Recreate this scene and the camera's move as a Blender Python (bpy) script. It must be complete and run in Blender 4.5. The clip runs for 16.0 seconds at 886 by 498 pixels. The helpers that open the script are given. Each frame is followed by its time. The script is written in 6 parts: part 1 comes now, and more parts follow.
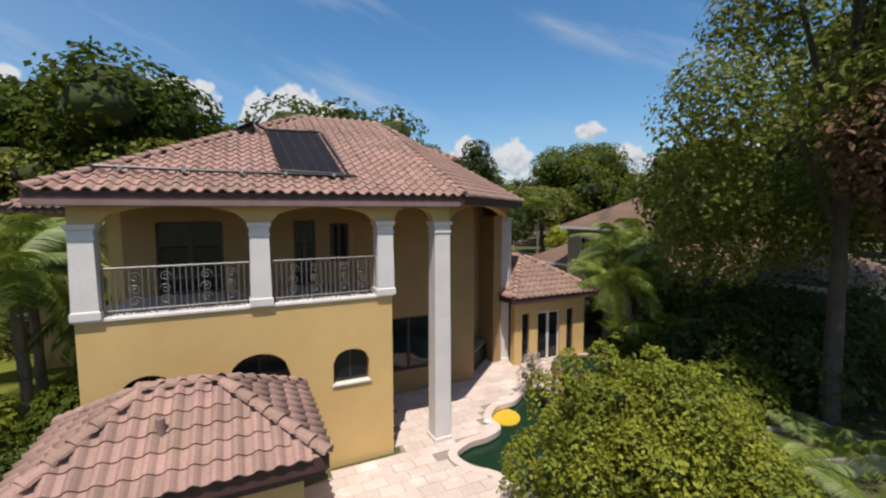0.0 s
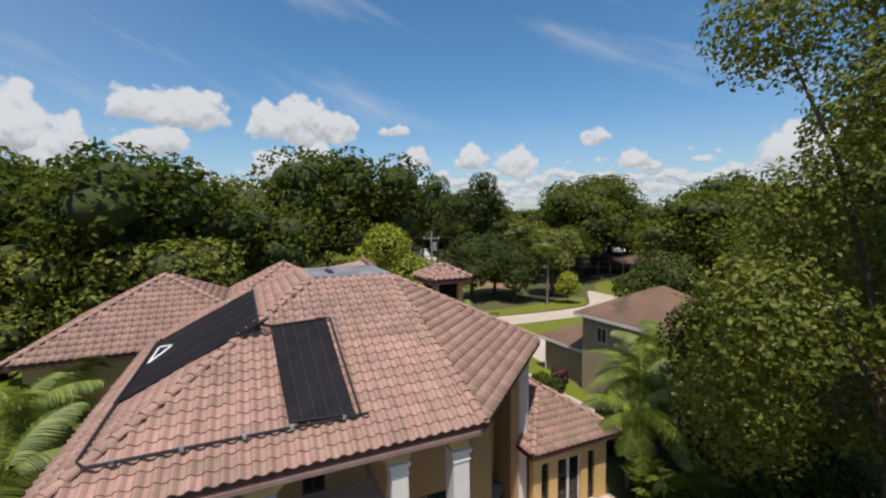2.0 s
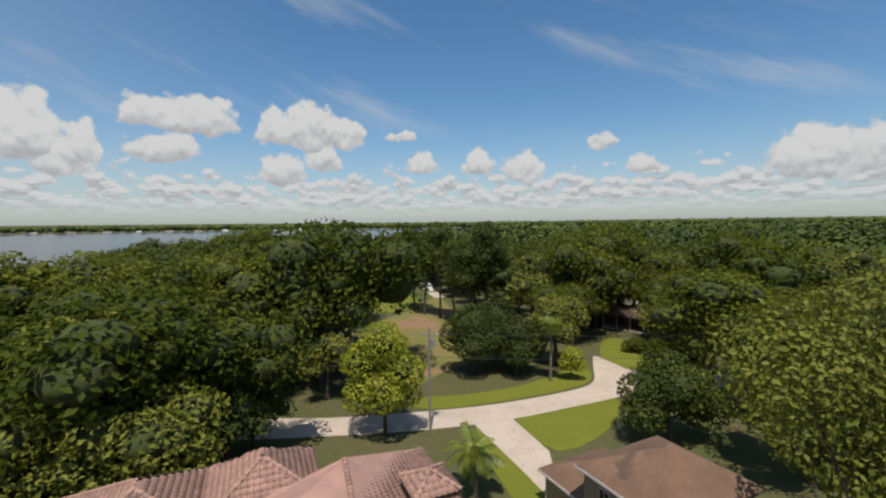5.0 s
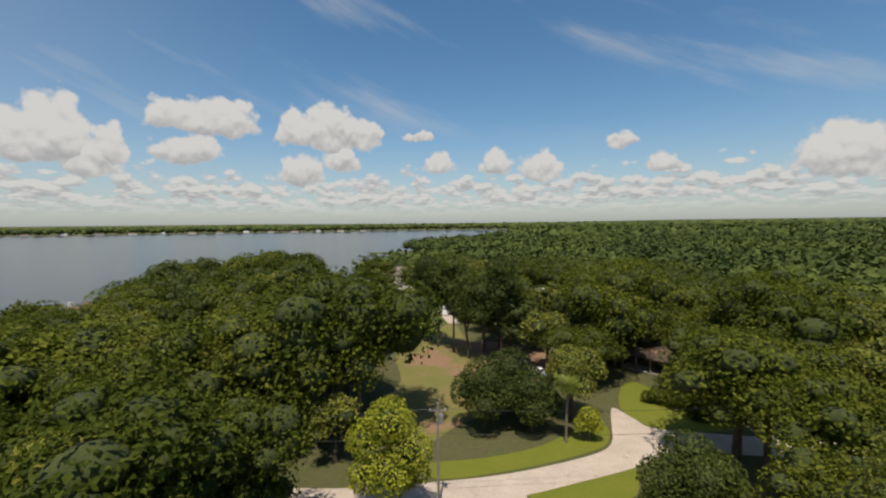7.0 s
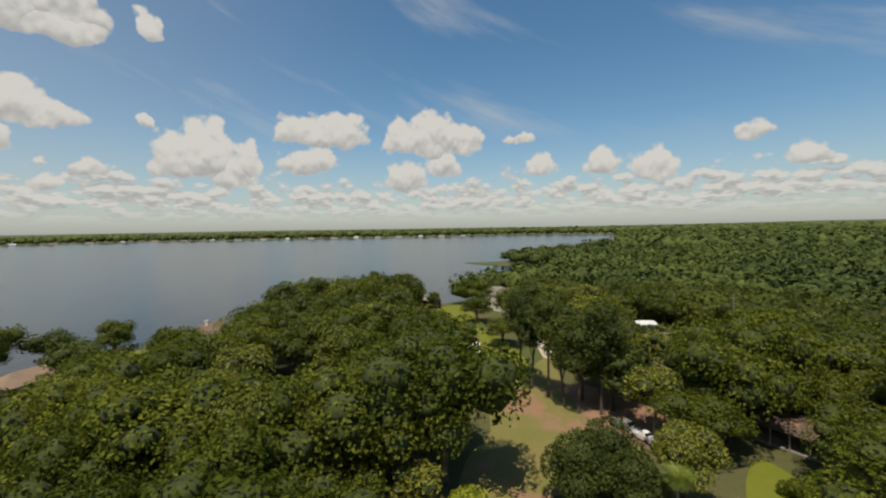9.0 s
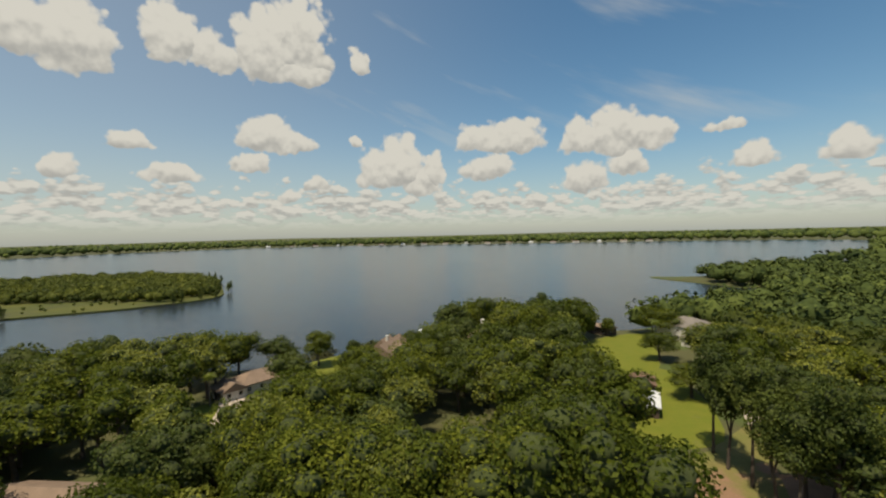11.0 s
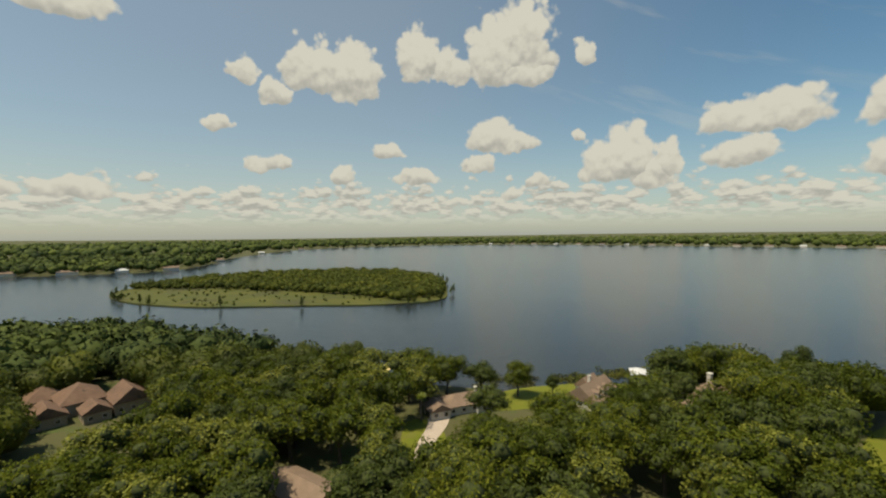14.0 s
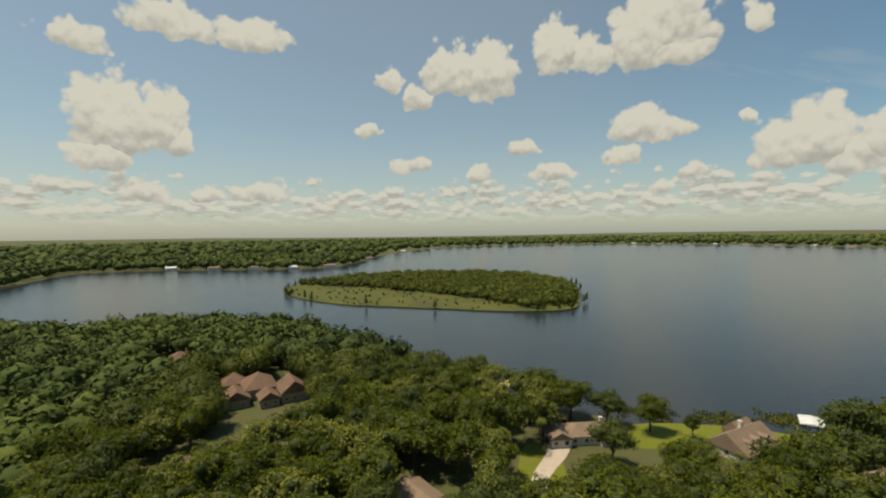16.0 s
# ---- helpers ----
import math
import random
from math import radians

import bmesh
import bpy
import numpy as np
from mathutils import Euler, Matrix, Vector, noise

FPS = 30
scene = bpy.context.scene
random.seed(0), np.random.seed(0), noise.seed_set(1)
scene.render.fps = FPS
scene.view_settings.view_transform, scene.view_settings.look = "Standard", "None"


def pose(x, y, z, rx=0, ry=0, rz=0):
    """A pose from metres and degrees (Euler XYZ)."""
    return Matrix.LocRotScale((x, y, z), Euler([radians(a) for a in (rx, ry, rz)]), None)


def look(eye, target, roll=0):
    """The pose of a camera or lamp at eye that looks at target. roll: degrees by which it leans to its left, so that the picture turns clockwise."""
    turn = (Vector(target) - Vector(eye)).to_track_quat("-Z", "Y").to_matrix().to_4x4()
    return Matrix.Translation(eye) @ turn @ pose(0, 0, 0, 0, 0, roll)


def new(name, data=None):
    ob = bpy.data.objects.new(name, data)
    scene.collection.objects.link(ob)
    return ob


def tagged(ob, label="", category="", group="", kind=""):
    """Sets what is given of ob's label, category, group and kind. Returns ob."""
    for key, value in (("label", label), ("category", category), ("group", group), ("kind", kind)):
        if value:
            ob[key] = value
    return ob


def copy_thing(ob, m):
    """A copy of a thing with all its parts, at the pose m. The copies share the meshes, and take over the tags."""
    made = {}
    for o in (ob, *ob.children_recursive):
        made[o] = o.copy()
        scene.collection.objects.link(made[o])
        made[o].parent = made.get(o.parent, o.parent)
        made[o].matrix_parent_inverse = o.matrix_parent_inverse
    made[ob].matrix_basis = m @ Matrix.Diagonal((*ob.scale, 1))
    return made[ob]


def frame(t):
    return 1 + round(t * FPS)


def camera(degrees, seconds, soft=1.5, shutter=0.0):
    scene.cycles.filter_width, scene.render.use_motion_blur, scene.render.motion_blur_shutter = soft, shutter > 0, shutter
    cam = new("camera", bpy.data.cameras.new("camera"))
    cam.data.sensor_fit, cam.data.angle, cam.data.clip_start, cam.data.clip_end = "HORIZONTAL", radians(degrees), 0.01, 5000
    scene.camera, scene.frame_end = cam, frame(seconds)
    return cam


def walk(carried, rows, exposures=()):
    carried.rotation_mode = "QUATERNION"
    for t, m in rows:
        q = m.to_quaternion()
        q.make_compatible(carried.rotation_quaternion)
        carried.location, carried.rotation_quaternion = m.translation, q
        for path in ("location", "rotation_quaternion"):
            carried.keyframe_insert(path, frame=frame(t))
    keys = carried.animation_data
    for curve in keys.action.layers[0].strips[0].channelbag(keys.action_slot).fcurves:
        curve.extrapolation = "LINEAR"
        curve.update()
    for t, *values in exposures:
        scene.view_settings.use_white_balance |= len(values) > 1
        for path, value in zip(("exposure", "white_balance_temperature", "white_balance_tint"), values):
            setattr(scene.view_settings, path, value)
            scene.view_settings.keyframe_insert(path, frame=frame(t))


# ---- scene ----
cam = camera(91.7, 16.0, soft=2.2)
# seconds, x, y, z, rx, ry, rz
PATH = [
    (0.0, 0.000, 0.000, 6.800, 85.013, 0.118, -0.000),
    (0.5, -0.155, 0.273, 7.993, 85.604, 0.250, -0.170),
    (1.0, -0.232, 0.553, 9.428, 85.639, 0.472, 0.438),
    (1.5, -0.267, 0.882, 10.972, 85.854, 0.681, 0.681),
    (2.0, -0.292, 1.341, 12.549, 85.929, 0.568, 0.749),
    (2.5, -0.212, 1.742, 14.147, 86.036, 0.658, 1.543),
    (3.0, -0.020, 2.070, 15.699, 86.191, 0.646, 2.047),
    (3.5, 0.092, 2.312, 17.240, 86.355, 0.551, 1.756),
    (4.0, 0.286, 2.796, 18.757, 86.481, 0.642, 1.602),
    (6.5, 1.344, 4.928, 27.722, 86.610, 0.669, 2.521),
    (7.0, 1.509, 5.809, 29.472, 86.596, 0.651, 3.924),
    (7.5, 1.692, 6.537, 31.372, 86.662, 0.626, 5.465),
    (8.0, 2.043, 7.225, 33.379, 86.802, 0.731, 7.410),
    (8.5, 2.413, 7.744, 35.320, 86.969, 0.930, 11.254),
    (9.0, 2.806, 8.984, 36.970, 87.205, 1.062, 17.157),
    (9.5, 3.448, 10.263, 38.821, 87.465, 1.606, 23.573),
    (12.0, 4.666, 16.058, 48.629, 88.159, 0.814, 50.270),
    (12.5, 5.529, 16.609, 50.965, 88.156, 0.792, 55.364),
    (13.0, 6.055, 17.508, 53.072, 88.126, 0.567, 60.289),
    (13.5, 5.873, 18.980, 55.062, 88.122, 0.657, 64.798),
    (14.0, 5.762, 19.934, 57.268, 88.051, 0.650, 68.813),
    (14.5, 6.171, 20.824, 59.371, 87.995, 0.695, 72.950),
    (15.0, 6.694, 21.863, 61.771, 87.823, 0.563, 77.600),
    (15.5, 7.502, 22.816, 63.902, 87.736, 0.639, 82.178),
    (16.0, 8.522, 23.588, 65.460, 87.895, 0.744, 86.553),
]
EXPOSURES = [(0.0, 0.1, 6150, 10), (3.0, -0.02, 6250, 10), (6.5, -0.1, 6650, 10), (9.5, -0.12, 7050, 8), (12.0, -0.08, 7500, 5), (16.0, -0.14, 7700, 2)]
walk(cam, [(t, pose(*p)) for t, *p in PATH], EXPOSURES)

# ---- sky, clouds and sun ----
SUN_EL, SUN_AZ = radians(68), radians(182)
world = bpy.data.worlds.new("sky")
scene.world = world
world.use_nodes = True
wt = world.node_tree
wt.nodes.clear()


def wnode(kind, **values):
    n = wt.nodes.new(kind)
    for k, v in values.items():
        if k == "op":
            n.operation = v
        elif k.startswith("i"):
            n.inputs[int(k[1:])].default_value = v
    return n


def feed(tree, n, *sources):
    """Link sources (sockets or numbers) into the inputs of n, in order. Returns its first output."""
    for i, s in enumerate(sources):
        if s is None:
            continue
        if isinstance(s, (int, float, tuple)):
            n.inputs[i].default_value = s
        else:
            tree.links.new(s, n.inputs[i])
    return n.outputs[0]


def wmath(op, *sources):
    return feed(wt, wnode("ShaderNodeMath", op=op), *sources)


def wstep(value, lo, hi):
    n = wnode("ShaderNodeMapRange")
    n.interpolation_type = "SMOOTHSTEP"
    return feed(wt, n, value, lo, hi, 0.0, 1.0)


def wnoise(vector, scale, detail, rough=0.55):
    n = wnode("ShaderNodeTexNoise")
    feed(wt, n, vector, None, scale, detail, rough)
    return n.outputs["Fac"]


sky = wnode("ShaderNodeTexSky")
sky.sky_type = "NISHITA"
sky.sun_disc = False
sky.sun_elevation, sky.sun_rotation = SUN_EL, SUN_AZ
sky.air_density, sky.dust_density, sky.ozone_density = 1.0, 0.7, 1.6
coords = wnode("ShaderNodeTexCoord").outputs["Generated"]
xyz = wnode("ShaderNodeSeparateXYZ")
wt.links.new(coords, xyz.inputs[0])
az = wmath("MULTIPLY", wmath("ARCTAN2", xyz.outputs[0], xyz.outputs[1]), 57.2958)
el = wmath("MULTIPLY", wmath("ARCSINE", xyz.outputs[2]), 57.2958)

group = bpy.data.node_groups.new("one_cloud", "ShaderNodeTree")
for nm in ("az", "el", "a0", "e0", "w", "h", "body_before", "side_before"):
    group.interface.new_socket(nm, in_out="INPUT", socket_type="NodeSocketFloat")
for nm in ("body", "side"):
    group.interface.new_socket(nm, in_out="OUTPUT", socket_type="NodeSocketFloat")
gi, go = group.nodes.new("NodeGroupInput"), group.nodes.new("NodeGroupOutput")


def gmath(op, *sources):
    n = group.nodes.new("ShaderNodeMath")
    n.operation = op
    return feed(group, n, *sources)


dx = gmath("DIVIDE", gmath("SUBTRACT", gi.outputs[0], gi.outputs[2]), gi.outputs[4])
dy = gmath("DIVIDE", gmath("SUBTRACT", gi.outputs[1], gi.outputs[3]), gi.outputs[5])
side = dy
dy = gmath("MAXIMUM", dy, gmath("MULTIPLY", dy, -2.2))
rr = gmath("SQRT", gmath("ADD", gmath("MULTIPLY", dx, dx), gmath("MULTIPLY", dy, dy)))
mine = gmath("SUBTRACT", 1.0, rr)
wins = gmath("GREATER_THAN", mine, gi.outputs[6])
group.links.new(gmath("MAXIMUM", mine, gi.outputs[6]), go.inputs[0])
group.links.new(gmath("ADD", gi.outputs[7], gmath("MULTIPLY", wins, gmath("SUBTRACT", side, gi.outputs[7]))), go.inputs[1])

# each cloud: azimuth, elevation of its base, half width, height, in degrees
CLOUDS_NORTH = [(-34.6, 11.0, 4.2, 3.2), (-31.0, 10.9, 4.0, 4.0), (-22.0, 10.2, 3.2, 3.6), (-18.6, 9.9, 3.6, 5.2), (-14.8, 10.0, 3.4, 3.6), (-48.2, 7.0, 3.6, 4.4), (-45.8, 7.0, 3.4, 6.0),
                (-42.6, 5.7, 3.0, 3.0), (-41.2, 6.6, 1.6, 4.6), (-34.0, 7.6, 3.3, 3.0), (-7.0, 10.7, 2.0, 1.3), (18.5, 9.2, 2.0, 1.5), (23.3, 6.1, 2.0, 2.0), (8.4, 5.6, 2.8, 3.3), (3.2, 6.6, 2.3, 2.8),
                (-4.4, 6.8, 2.6, 2.4), (-22.2, 5.4, 2.8, 3.3), (-17.1, 7.3, 2.9, 2.6), (38.9, 4.8, 4.0, 4.6), (43.0, 5.0, 5.0, 3.6)]
CLOUDS_NORTHWEST = [(-58.3, 18.9, 4.0, 2.9), (-50.4, 20.5, 1.6, 2.6), (-61.8, 11.0, 4.4, 3.6), (-58.6, 10.9, 2.6, 2.0), (-51.1, 11.8, 1.1, 1.3), (-56.2, 6.2, 1.7, 1.8), (-64.2, 8.2, 2.6, 2.0), (-59.5, 4.5, 1.6, 1.8),
                    (-72.4, 6.8, 3.0, 2.1), (-71.6, 20.2, 3.0, 5.0), (-67.4, 19.4, 3.2, 3.4), (-61.6, 19.6, 4.6, 7.0), (-57.8, 20.4, 4.2, 8.0), (-85.4, 18.4, 4.2, 5.0), (-80.6, 17.8, 4.0, 6.0), (-76.2, 10.1, 2.2, 1.7)]
CLOUDS_WEST = [(-93.3, 18.1, 2.0, 2.5), (-89.7, 16.2, 2.0, 2.6), (-96.5, 12.6, 1.9, 1.7), (-90.7, 8.2, 3.0, 1.6), (-81.9, 6.9, 2.5, 2.4), (-123.8, 9.6, 4.6, 7.4), (-119.0, 10.4, 3.2, 6.0), (-125.0, 7.3, 3.0, 3.7),
               (-117.3, 9.4, 1.6, 3.7), (-118.2, 21.5, 5.6, 3.0), (-109.6, 21.6, 5.2, 3.2), (-126.5, 18.6, 3.0, 2.6), (-109.4, 4.3, 3.3, 2.3), (-121.0, 4.0, 2.6, 2.0), (-115.0, 4.2, 2.2, 1.6)]


def billow(vector, scale, detail):
    """Rounded heaps: high in the middle of each cell, with smaller heaps on them."""
    n = wnode("ShaderNodeTexVoronoi")
    n.normalize = True
    n.inputs["Scale"].default_value, n.inputs["Detail"].default_value, n.inputs["Roughness"].default_value = scale, detail, 0.55
    wt.links.new(vector, n.inputs["Vector"])
    return wmath("SUBTRACT", 0.52, wmath("MULTIPLY", n.outputs["Distance"], 1.73))


warp2 = wnoise(coords, 14.0, 3.0)
puffs = billow(coords, 26.0, 2.0)
azw = wmath("ADD", az, wmath("MULTIPLY", wmath("SUBTRACT", warp2, 0.5), 4.0))
elw = wmath("ADD", el, wmath("MULTIPLY", wmath("SUBTRACT", wnoise(coords, 23.0, 2.0), 0.5), 2.0))
body, side = -5.0, 0.0
for c in CLOUDS_NORTH + CLOUDS_NORTHWEST + CLOUDS_WEST:
    n = wnode("ShaderNodeGroup")
    n.node_tree = group
    body = feed(wt, n, azw, elw, c[0], c[1] + 0.2 * c[3], c[2] * 1.05, c[3] * 0.92, body, side)
    side = n.outputs[1]
body = wmath("ADD", body, wmath("MULTIPLY", puffs, 0.75))
big = wstep(body, 0.0, 0.26)
# the low deck of fair-weather cumulus, row behind row

def deck(up):
    reach = wmath("POWER", wmath("ADD", wmath("MAXIMUM", xyz.outputs[2], 0.0), 0.026 + up), -0.27)
    v = wnode("ShaderNodeCombineXYZ")
    a = wmath("MULTIPLY", az, 0.0174533)
    feed(wt, v, wmath("MULTIPLY", wmath("SINE", a), reach), wmath("MULTIPLY", wmath("COSINE", a), reach), 0.0)
    return wmath("ADD", billow(v.outputs[0], 13.0, 2.0), wmath("MULTIPLY", wmath("SUBTRACT", wnoise(v.outputs[0], 6.0, 3.0, 0.6), 0.5), 1.0))


mixed = deck(0.0)
thin = wmath("MULTIPLY", wstep(el, 4.0, 9.5), 0.55)
bank = wmath("MULTIPLY", wstep(wmath("SUBTRACT", mixed, thin), -0.2, 0.0), wmath("SUBTRACT", 1.0, wstep(el, 7.5, 10.0)))
bank_relief = wmath("SUBTRACT", mixed, deck(0.011))
# thin high streaks, slanting down to the right
along = wmath("SUBTRACT", wmath("MULTIPLY", az, 0.93), wmath("MULTIPLY", el, -0.37))
across = wmath("ADD", wmath("MULTIPLY", az, 0.37), wmath("MULTIPLY", el, 0.93))
wisp = wnode("ShaderNodeCombineXYZ")
feed(wt, wisp, wmath("MULTIPLY", along, 0.045), wmath("MULTIPLY", across, 0.17), 3.0)
streaks = wstep(wnoise(wisp.outputs[0], 1.0, 5.0, 0.55), 0.5, 0.78)
cirrus = wmath("MULTIPLY", streaks, wmath("MULTIPLY", wmath("MULTIPLY", wstep(el, 8.0, 16.0), wstep(az, -85.0, -35.0)), 0.55))
veil = wmath("MULTIPLY", wmath("SUBTRACT", 1.0, wstep(az, -85.0, -15.0)), 0.27)
cirrus = wmath("MAXIMUM", cirrus, veil)
# lit tops, grey bases
shift = wnode("ShaderNodeVectorMath", op="ADD", i1=(0.0, 0.0, 0.014))
wt.links.new(coords, shift.inputs[0])
relief = wmath("SUBTRACT", puffs, billow(shift.outputs[0], 26.0, 2.0))
lit_big = wstep(wmath("ADD", wmath("MULTIPLY", relief, 0.9), wmath("MULTIPLY", side, 0.75)), -0.45, 0.3)
lit_bank = wmath("ADD", 0.75, wmath("MULTIPLY", bank, wmath("SUBTRACT", wmath("MULTIPLY", wstep(bank_relief, -0.22, 0.2), 1.0), 0.68)))
pick = wnode("ShaderNodeMix")
lit = feed(wt, pick, big, None, lit_bank, lit_big)
tone = wnode("ShaderNodeMix")
tone.data_type = "RGBA"
tone.inputs[6].default_value, tone.inputs[7].default_value = (4.1, 4.2, 4.35, 1), (6.7, 6.7, 6.65, 1)
wt.links.new(lit, tone.inputs[0])
haze = wnode("ShaderNodeMix")
haze.data_type = "RGBA"
haze.inputs[7].default_value = (3.5, 4.3, 5.3, 1)
deep = wnode("ShaderNodeHueSaturation")
deep.inputs["Hue"].default_value = 0.495
deep.inputs["Saturation"].default_value, deep.inputs["Value"].default_value = 1.24, 1.22
wt.links.new(sky.outputs[0], deep.inputs["Color"])
wt.links.new(deep.outputs[0], haze.inputs[6])
wt.links.new(wmath("MULTIPLY", wmath("SUBTRACT", 1.0, wstep(el, -1.0, 14.0)), 0.5), haze.inputs[0])
cover = wmath("MAXIMUM", wmath("MAXIMUM", big, wmath("MULTIPLY", bank, 0.95)), cirrus)
cover = wmath("MULTIPLY", cover, wstep(el, 0.6, 3.4))
both = wnode("ShaderNodeMix")
both.data_type = "RGBA"
wt.links.new(cover, both.inputs[0])
wt.links.new(haze.outputs[2], both.inputs[6])
wt.links.new(tone.outputs[2], both.inputs[7])
bg = wnode("ShaderNodeBackground")
bg.inputs["Strength"].default_value = 0.1
wt.links.new(both.outputs[2], bg.inputs["Color"])
wt.links.new(bg.outputs[0], wnode("ShaderNodeOutputWorld").inputs[0])

sun = new("sun", bpy.data.lights.new("sun", "SUN"))
sun.data.energy, sun.data.angle, sun.data.color = 5.0, radians(0.55), (1.0, 0.92, 0.8)
sun.matrix_world = look((0, 0, 0), (-math.sin(SUN_AZ) * math.cos(SUN_EL), -math.cos(SUN_AZ) * math.cos(SUN_EL), -math.sin(SUN_EL)))
sun.location = (0, -60, 150)

# ---- materials ----
def material(name, colour, colour2=None, rough=0.8, scale=3.0, fine=40.0, bump=0.1, metal=0.0, island=0.0, each=0.0, spot=None, where="Object", translucent=0.0, spec=0.4):
    """A surface with a slow drift between two colours, a fine grain and relief. island, each: brightness differences between leaves of one mesh, or between objects."""
    m = bpy.data.materials.new(name)
    m.use_nodes = True
    t = m.node_tree
    b = t.nodes["Principled BSDF"]
    b.inputs["Roughness"].default_value, b.inputs["Metallic"].default_value = rough, metal
    b.inputs["Specular IOR Level"].default_value = spec
    tc = t.nodes.new("ShaderNodeTexCoord").outputs["Object"] if where == "Object" else t.nodes.new("ShaderNodeNewGeometry").outputs["Position"]

    def noise_at(s, detail):
        n = t.nodes.new("ShaderNodeTexNoise")
        feed(t, n, tc, None, s, detail, 0.6)
        return n.outputs["Fac"]

    def ramp(v, lo, hi):
        n = t.nodes.new("ShaderNodeMapRange")
        return feed(t, n, v, lo, hi, 0.0, 1.0)

    def mix(f, a, c, blend="MIX"):
        n = t.nodes.new("ShaderNodeMix")
        n.data_type, n.blend_type = "RGBA", blend
        for i, s in ((0, f), (6, a), (7, c)):
            if isinstance(s, (int, float, tuple)):
                n.inputs[i].default_value = s if not isinstance(s, tuple) else (*s, 1)
            else:
                t.links.new(s, n.inputs[i])
        return n.outputs[2]

    colour2 = colour2 or tuple(0.8 * c for c in colour)
    out = mix(ramp(noise_at(scale, 4.0), 0.35, 0.65), colour, colour2)
    if spot:
        out = mix(ramp(noise_at(spot[1], 5.0), spot[2], spot[2] + 0.08), out, spot[0])
    fine_noise = noise_at(fine, 3.0)
    out = mix(0.55, out, mix(ramp(fine_noise, 0.3, 0.7), tuple(0.55 for _ in range(3)), tuple(1.0 for _ in range(3))), "MULTIPLY")
    for amount, node, socket in ((island, "ShaderNodeNewGeometry", "Random Per Island"), (each, "ShaderNodeObjectInfo", "Random")):
        if amount:
            v = t.nodes.new(node).outputs[socket]
            h = t.nodes.new("ShaderNodeHueSaturation")
            t.links.new(feed(t, t.nodes.new("ShaderNodeMapRange"), v, 0.0, 1.0, 1.0 - amount, 1.0 + amount), h.inputs["Value"])
            t.links.new(feed(t, t.nodes.new("ShaderNodeMapRange"), v, 0.0, 1.0, 0.5 + 0.035 * amount, 0.5 - 0.035 * amount), h.inputs["Hue"])
            t.links.new(out, h.inputs["Color"])
            out = h.outputs[0]
    t.links.new(out, b.inputs["Base Color"])
    if bump:
        n = t.nodes.new("ShaderNodeBump")
        n.inputs["Strength"].default_value, n.inputs["Distance"].default_value = bump, 0.02
        t.links.new(fine_noise, n.inputs["Height"])
        t.links.new(n.outputs[0], b.inputs["Normal"])
    if translucent:
        tr, mx = t.nodes.new("ShaderNodeBsdfTranslucent"), t.nodes.new("ShaderNodeMixShader")
        t.links.new(out, tr.inputs[0])
        mx.inputs[0].default_value = translucent
        t.links.new(b.outputs[0], mx.inputs[1])
        t.links.new(tr.outputs[0], mx.inputs[2])
        t.links.new(mx.outputs[0], t.nodes["Material Output"].inputs[0])
    return m


M_STUCCO = material("ochre_stucco", (0.7, 0.47, 0.19), (0.64, 0.42, 0.165), 0.9, 0.7, 60, 0.25)
M_WHITE = material("white_stucco", (0.78, 0.72, 0.68), (0.7, 0.64, 0.6), 0.85, 1.2, 60, 0.2)
M_TILE = material("terracotta_tile", (0.385, 0.235, 0.18), (0.315, 0.19, 0.152), 0.75, 1.1, 30, 0.05, island=0.16, each=0.16, where="Position")
M_CAP = material("ridge_tile", (0.4, 0.245, 0.185), (0.33, 0.2, 0.155), 0.8, 2.5, 30, 0.05, island=0.16, where="Position")
M_FASCIA = material("dark_wood_fascia", (0.1, 0.045, 0.04), (0.07, 0.035, 0.03), 0.6, 2, 30, 0.1)
M_TRIM = material("mauve_gutter", (0.3, 0.19, 0.17), None, 0.5, 2, 30, 0.05)
M_FLATROOF = material("grey_roof_membrane", (0.17, 0.155, 0.16), (0.32, 0.3, 0.31), 0.45, 0.9, 14, 0.1, spot=((0.2, 0.19, 0.2), 1.6, 0.56))
M_SOLAR = material("black_collector", (0.012, 0.01, 0.012), (0.02, 0.017, 0.02), 0.65, 2, 50, 0.15, spec=0.12)
M_PIPE = material("black_pipe", (0.02, 0.018, 0.02), None, 0.4, 3, 40, 0.0)
M_SEAM = material("collector_seam", (0.045, 0.045, 0.05), None, 0.4, 3, 40, 0.0)
M_IRON = material("wrought_iron", (0.22, 0.2, 0.18), None, 0.5, 6, 60, 0.1, metal=0.3)
M_TRAV = material("travertine", (0.62, 0.48, 0.41), (0.68, 0.55, 0.48), 0.75, 1.0, 18, 0.05, spot=((0.72, 0.62, 0.56), 0.9, 0.56), each=0.1, where="Position")
M_GROUT = material("paving_joint", (0.36, 0.29, 0.25), None, 0.9, 2, 30, 0.1)
M_POOLW = material("pool_plaster", (0.04, 0.13, 0.1), (0.03, 0.1, 0.085), 0.8, 0.8, 20, 0.1)
M_ROCK = material("ochre_rock", (0.42, 0.26, 0.08), (0.24, 0.15, 0.06), 0.85, 2.5, 20, 0.6)
M_SPARIM = material("damp_brown_stone", (0.2, 0.15, 0.115), (0.13, 0.1, 0.08), 0.6, 1.5, 16, 0.3)
M_FRAME = material("dark_window_frame", (0.07, 0.045, 0.035), None, 0.5, 3, 30, 0.05)
M_ROOM = material("shaded_room", (0.16, 0.13, 0.1), None, 0.9, 1, 30, 0.0)
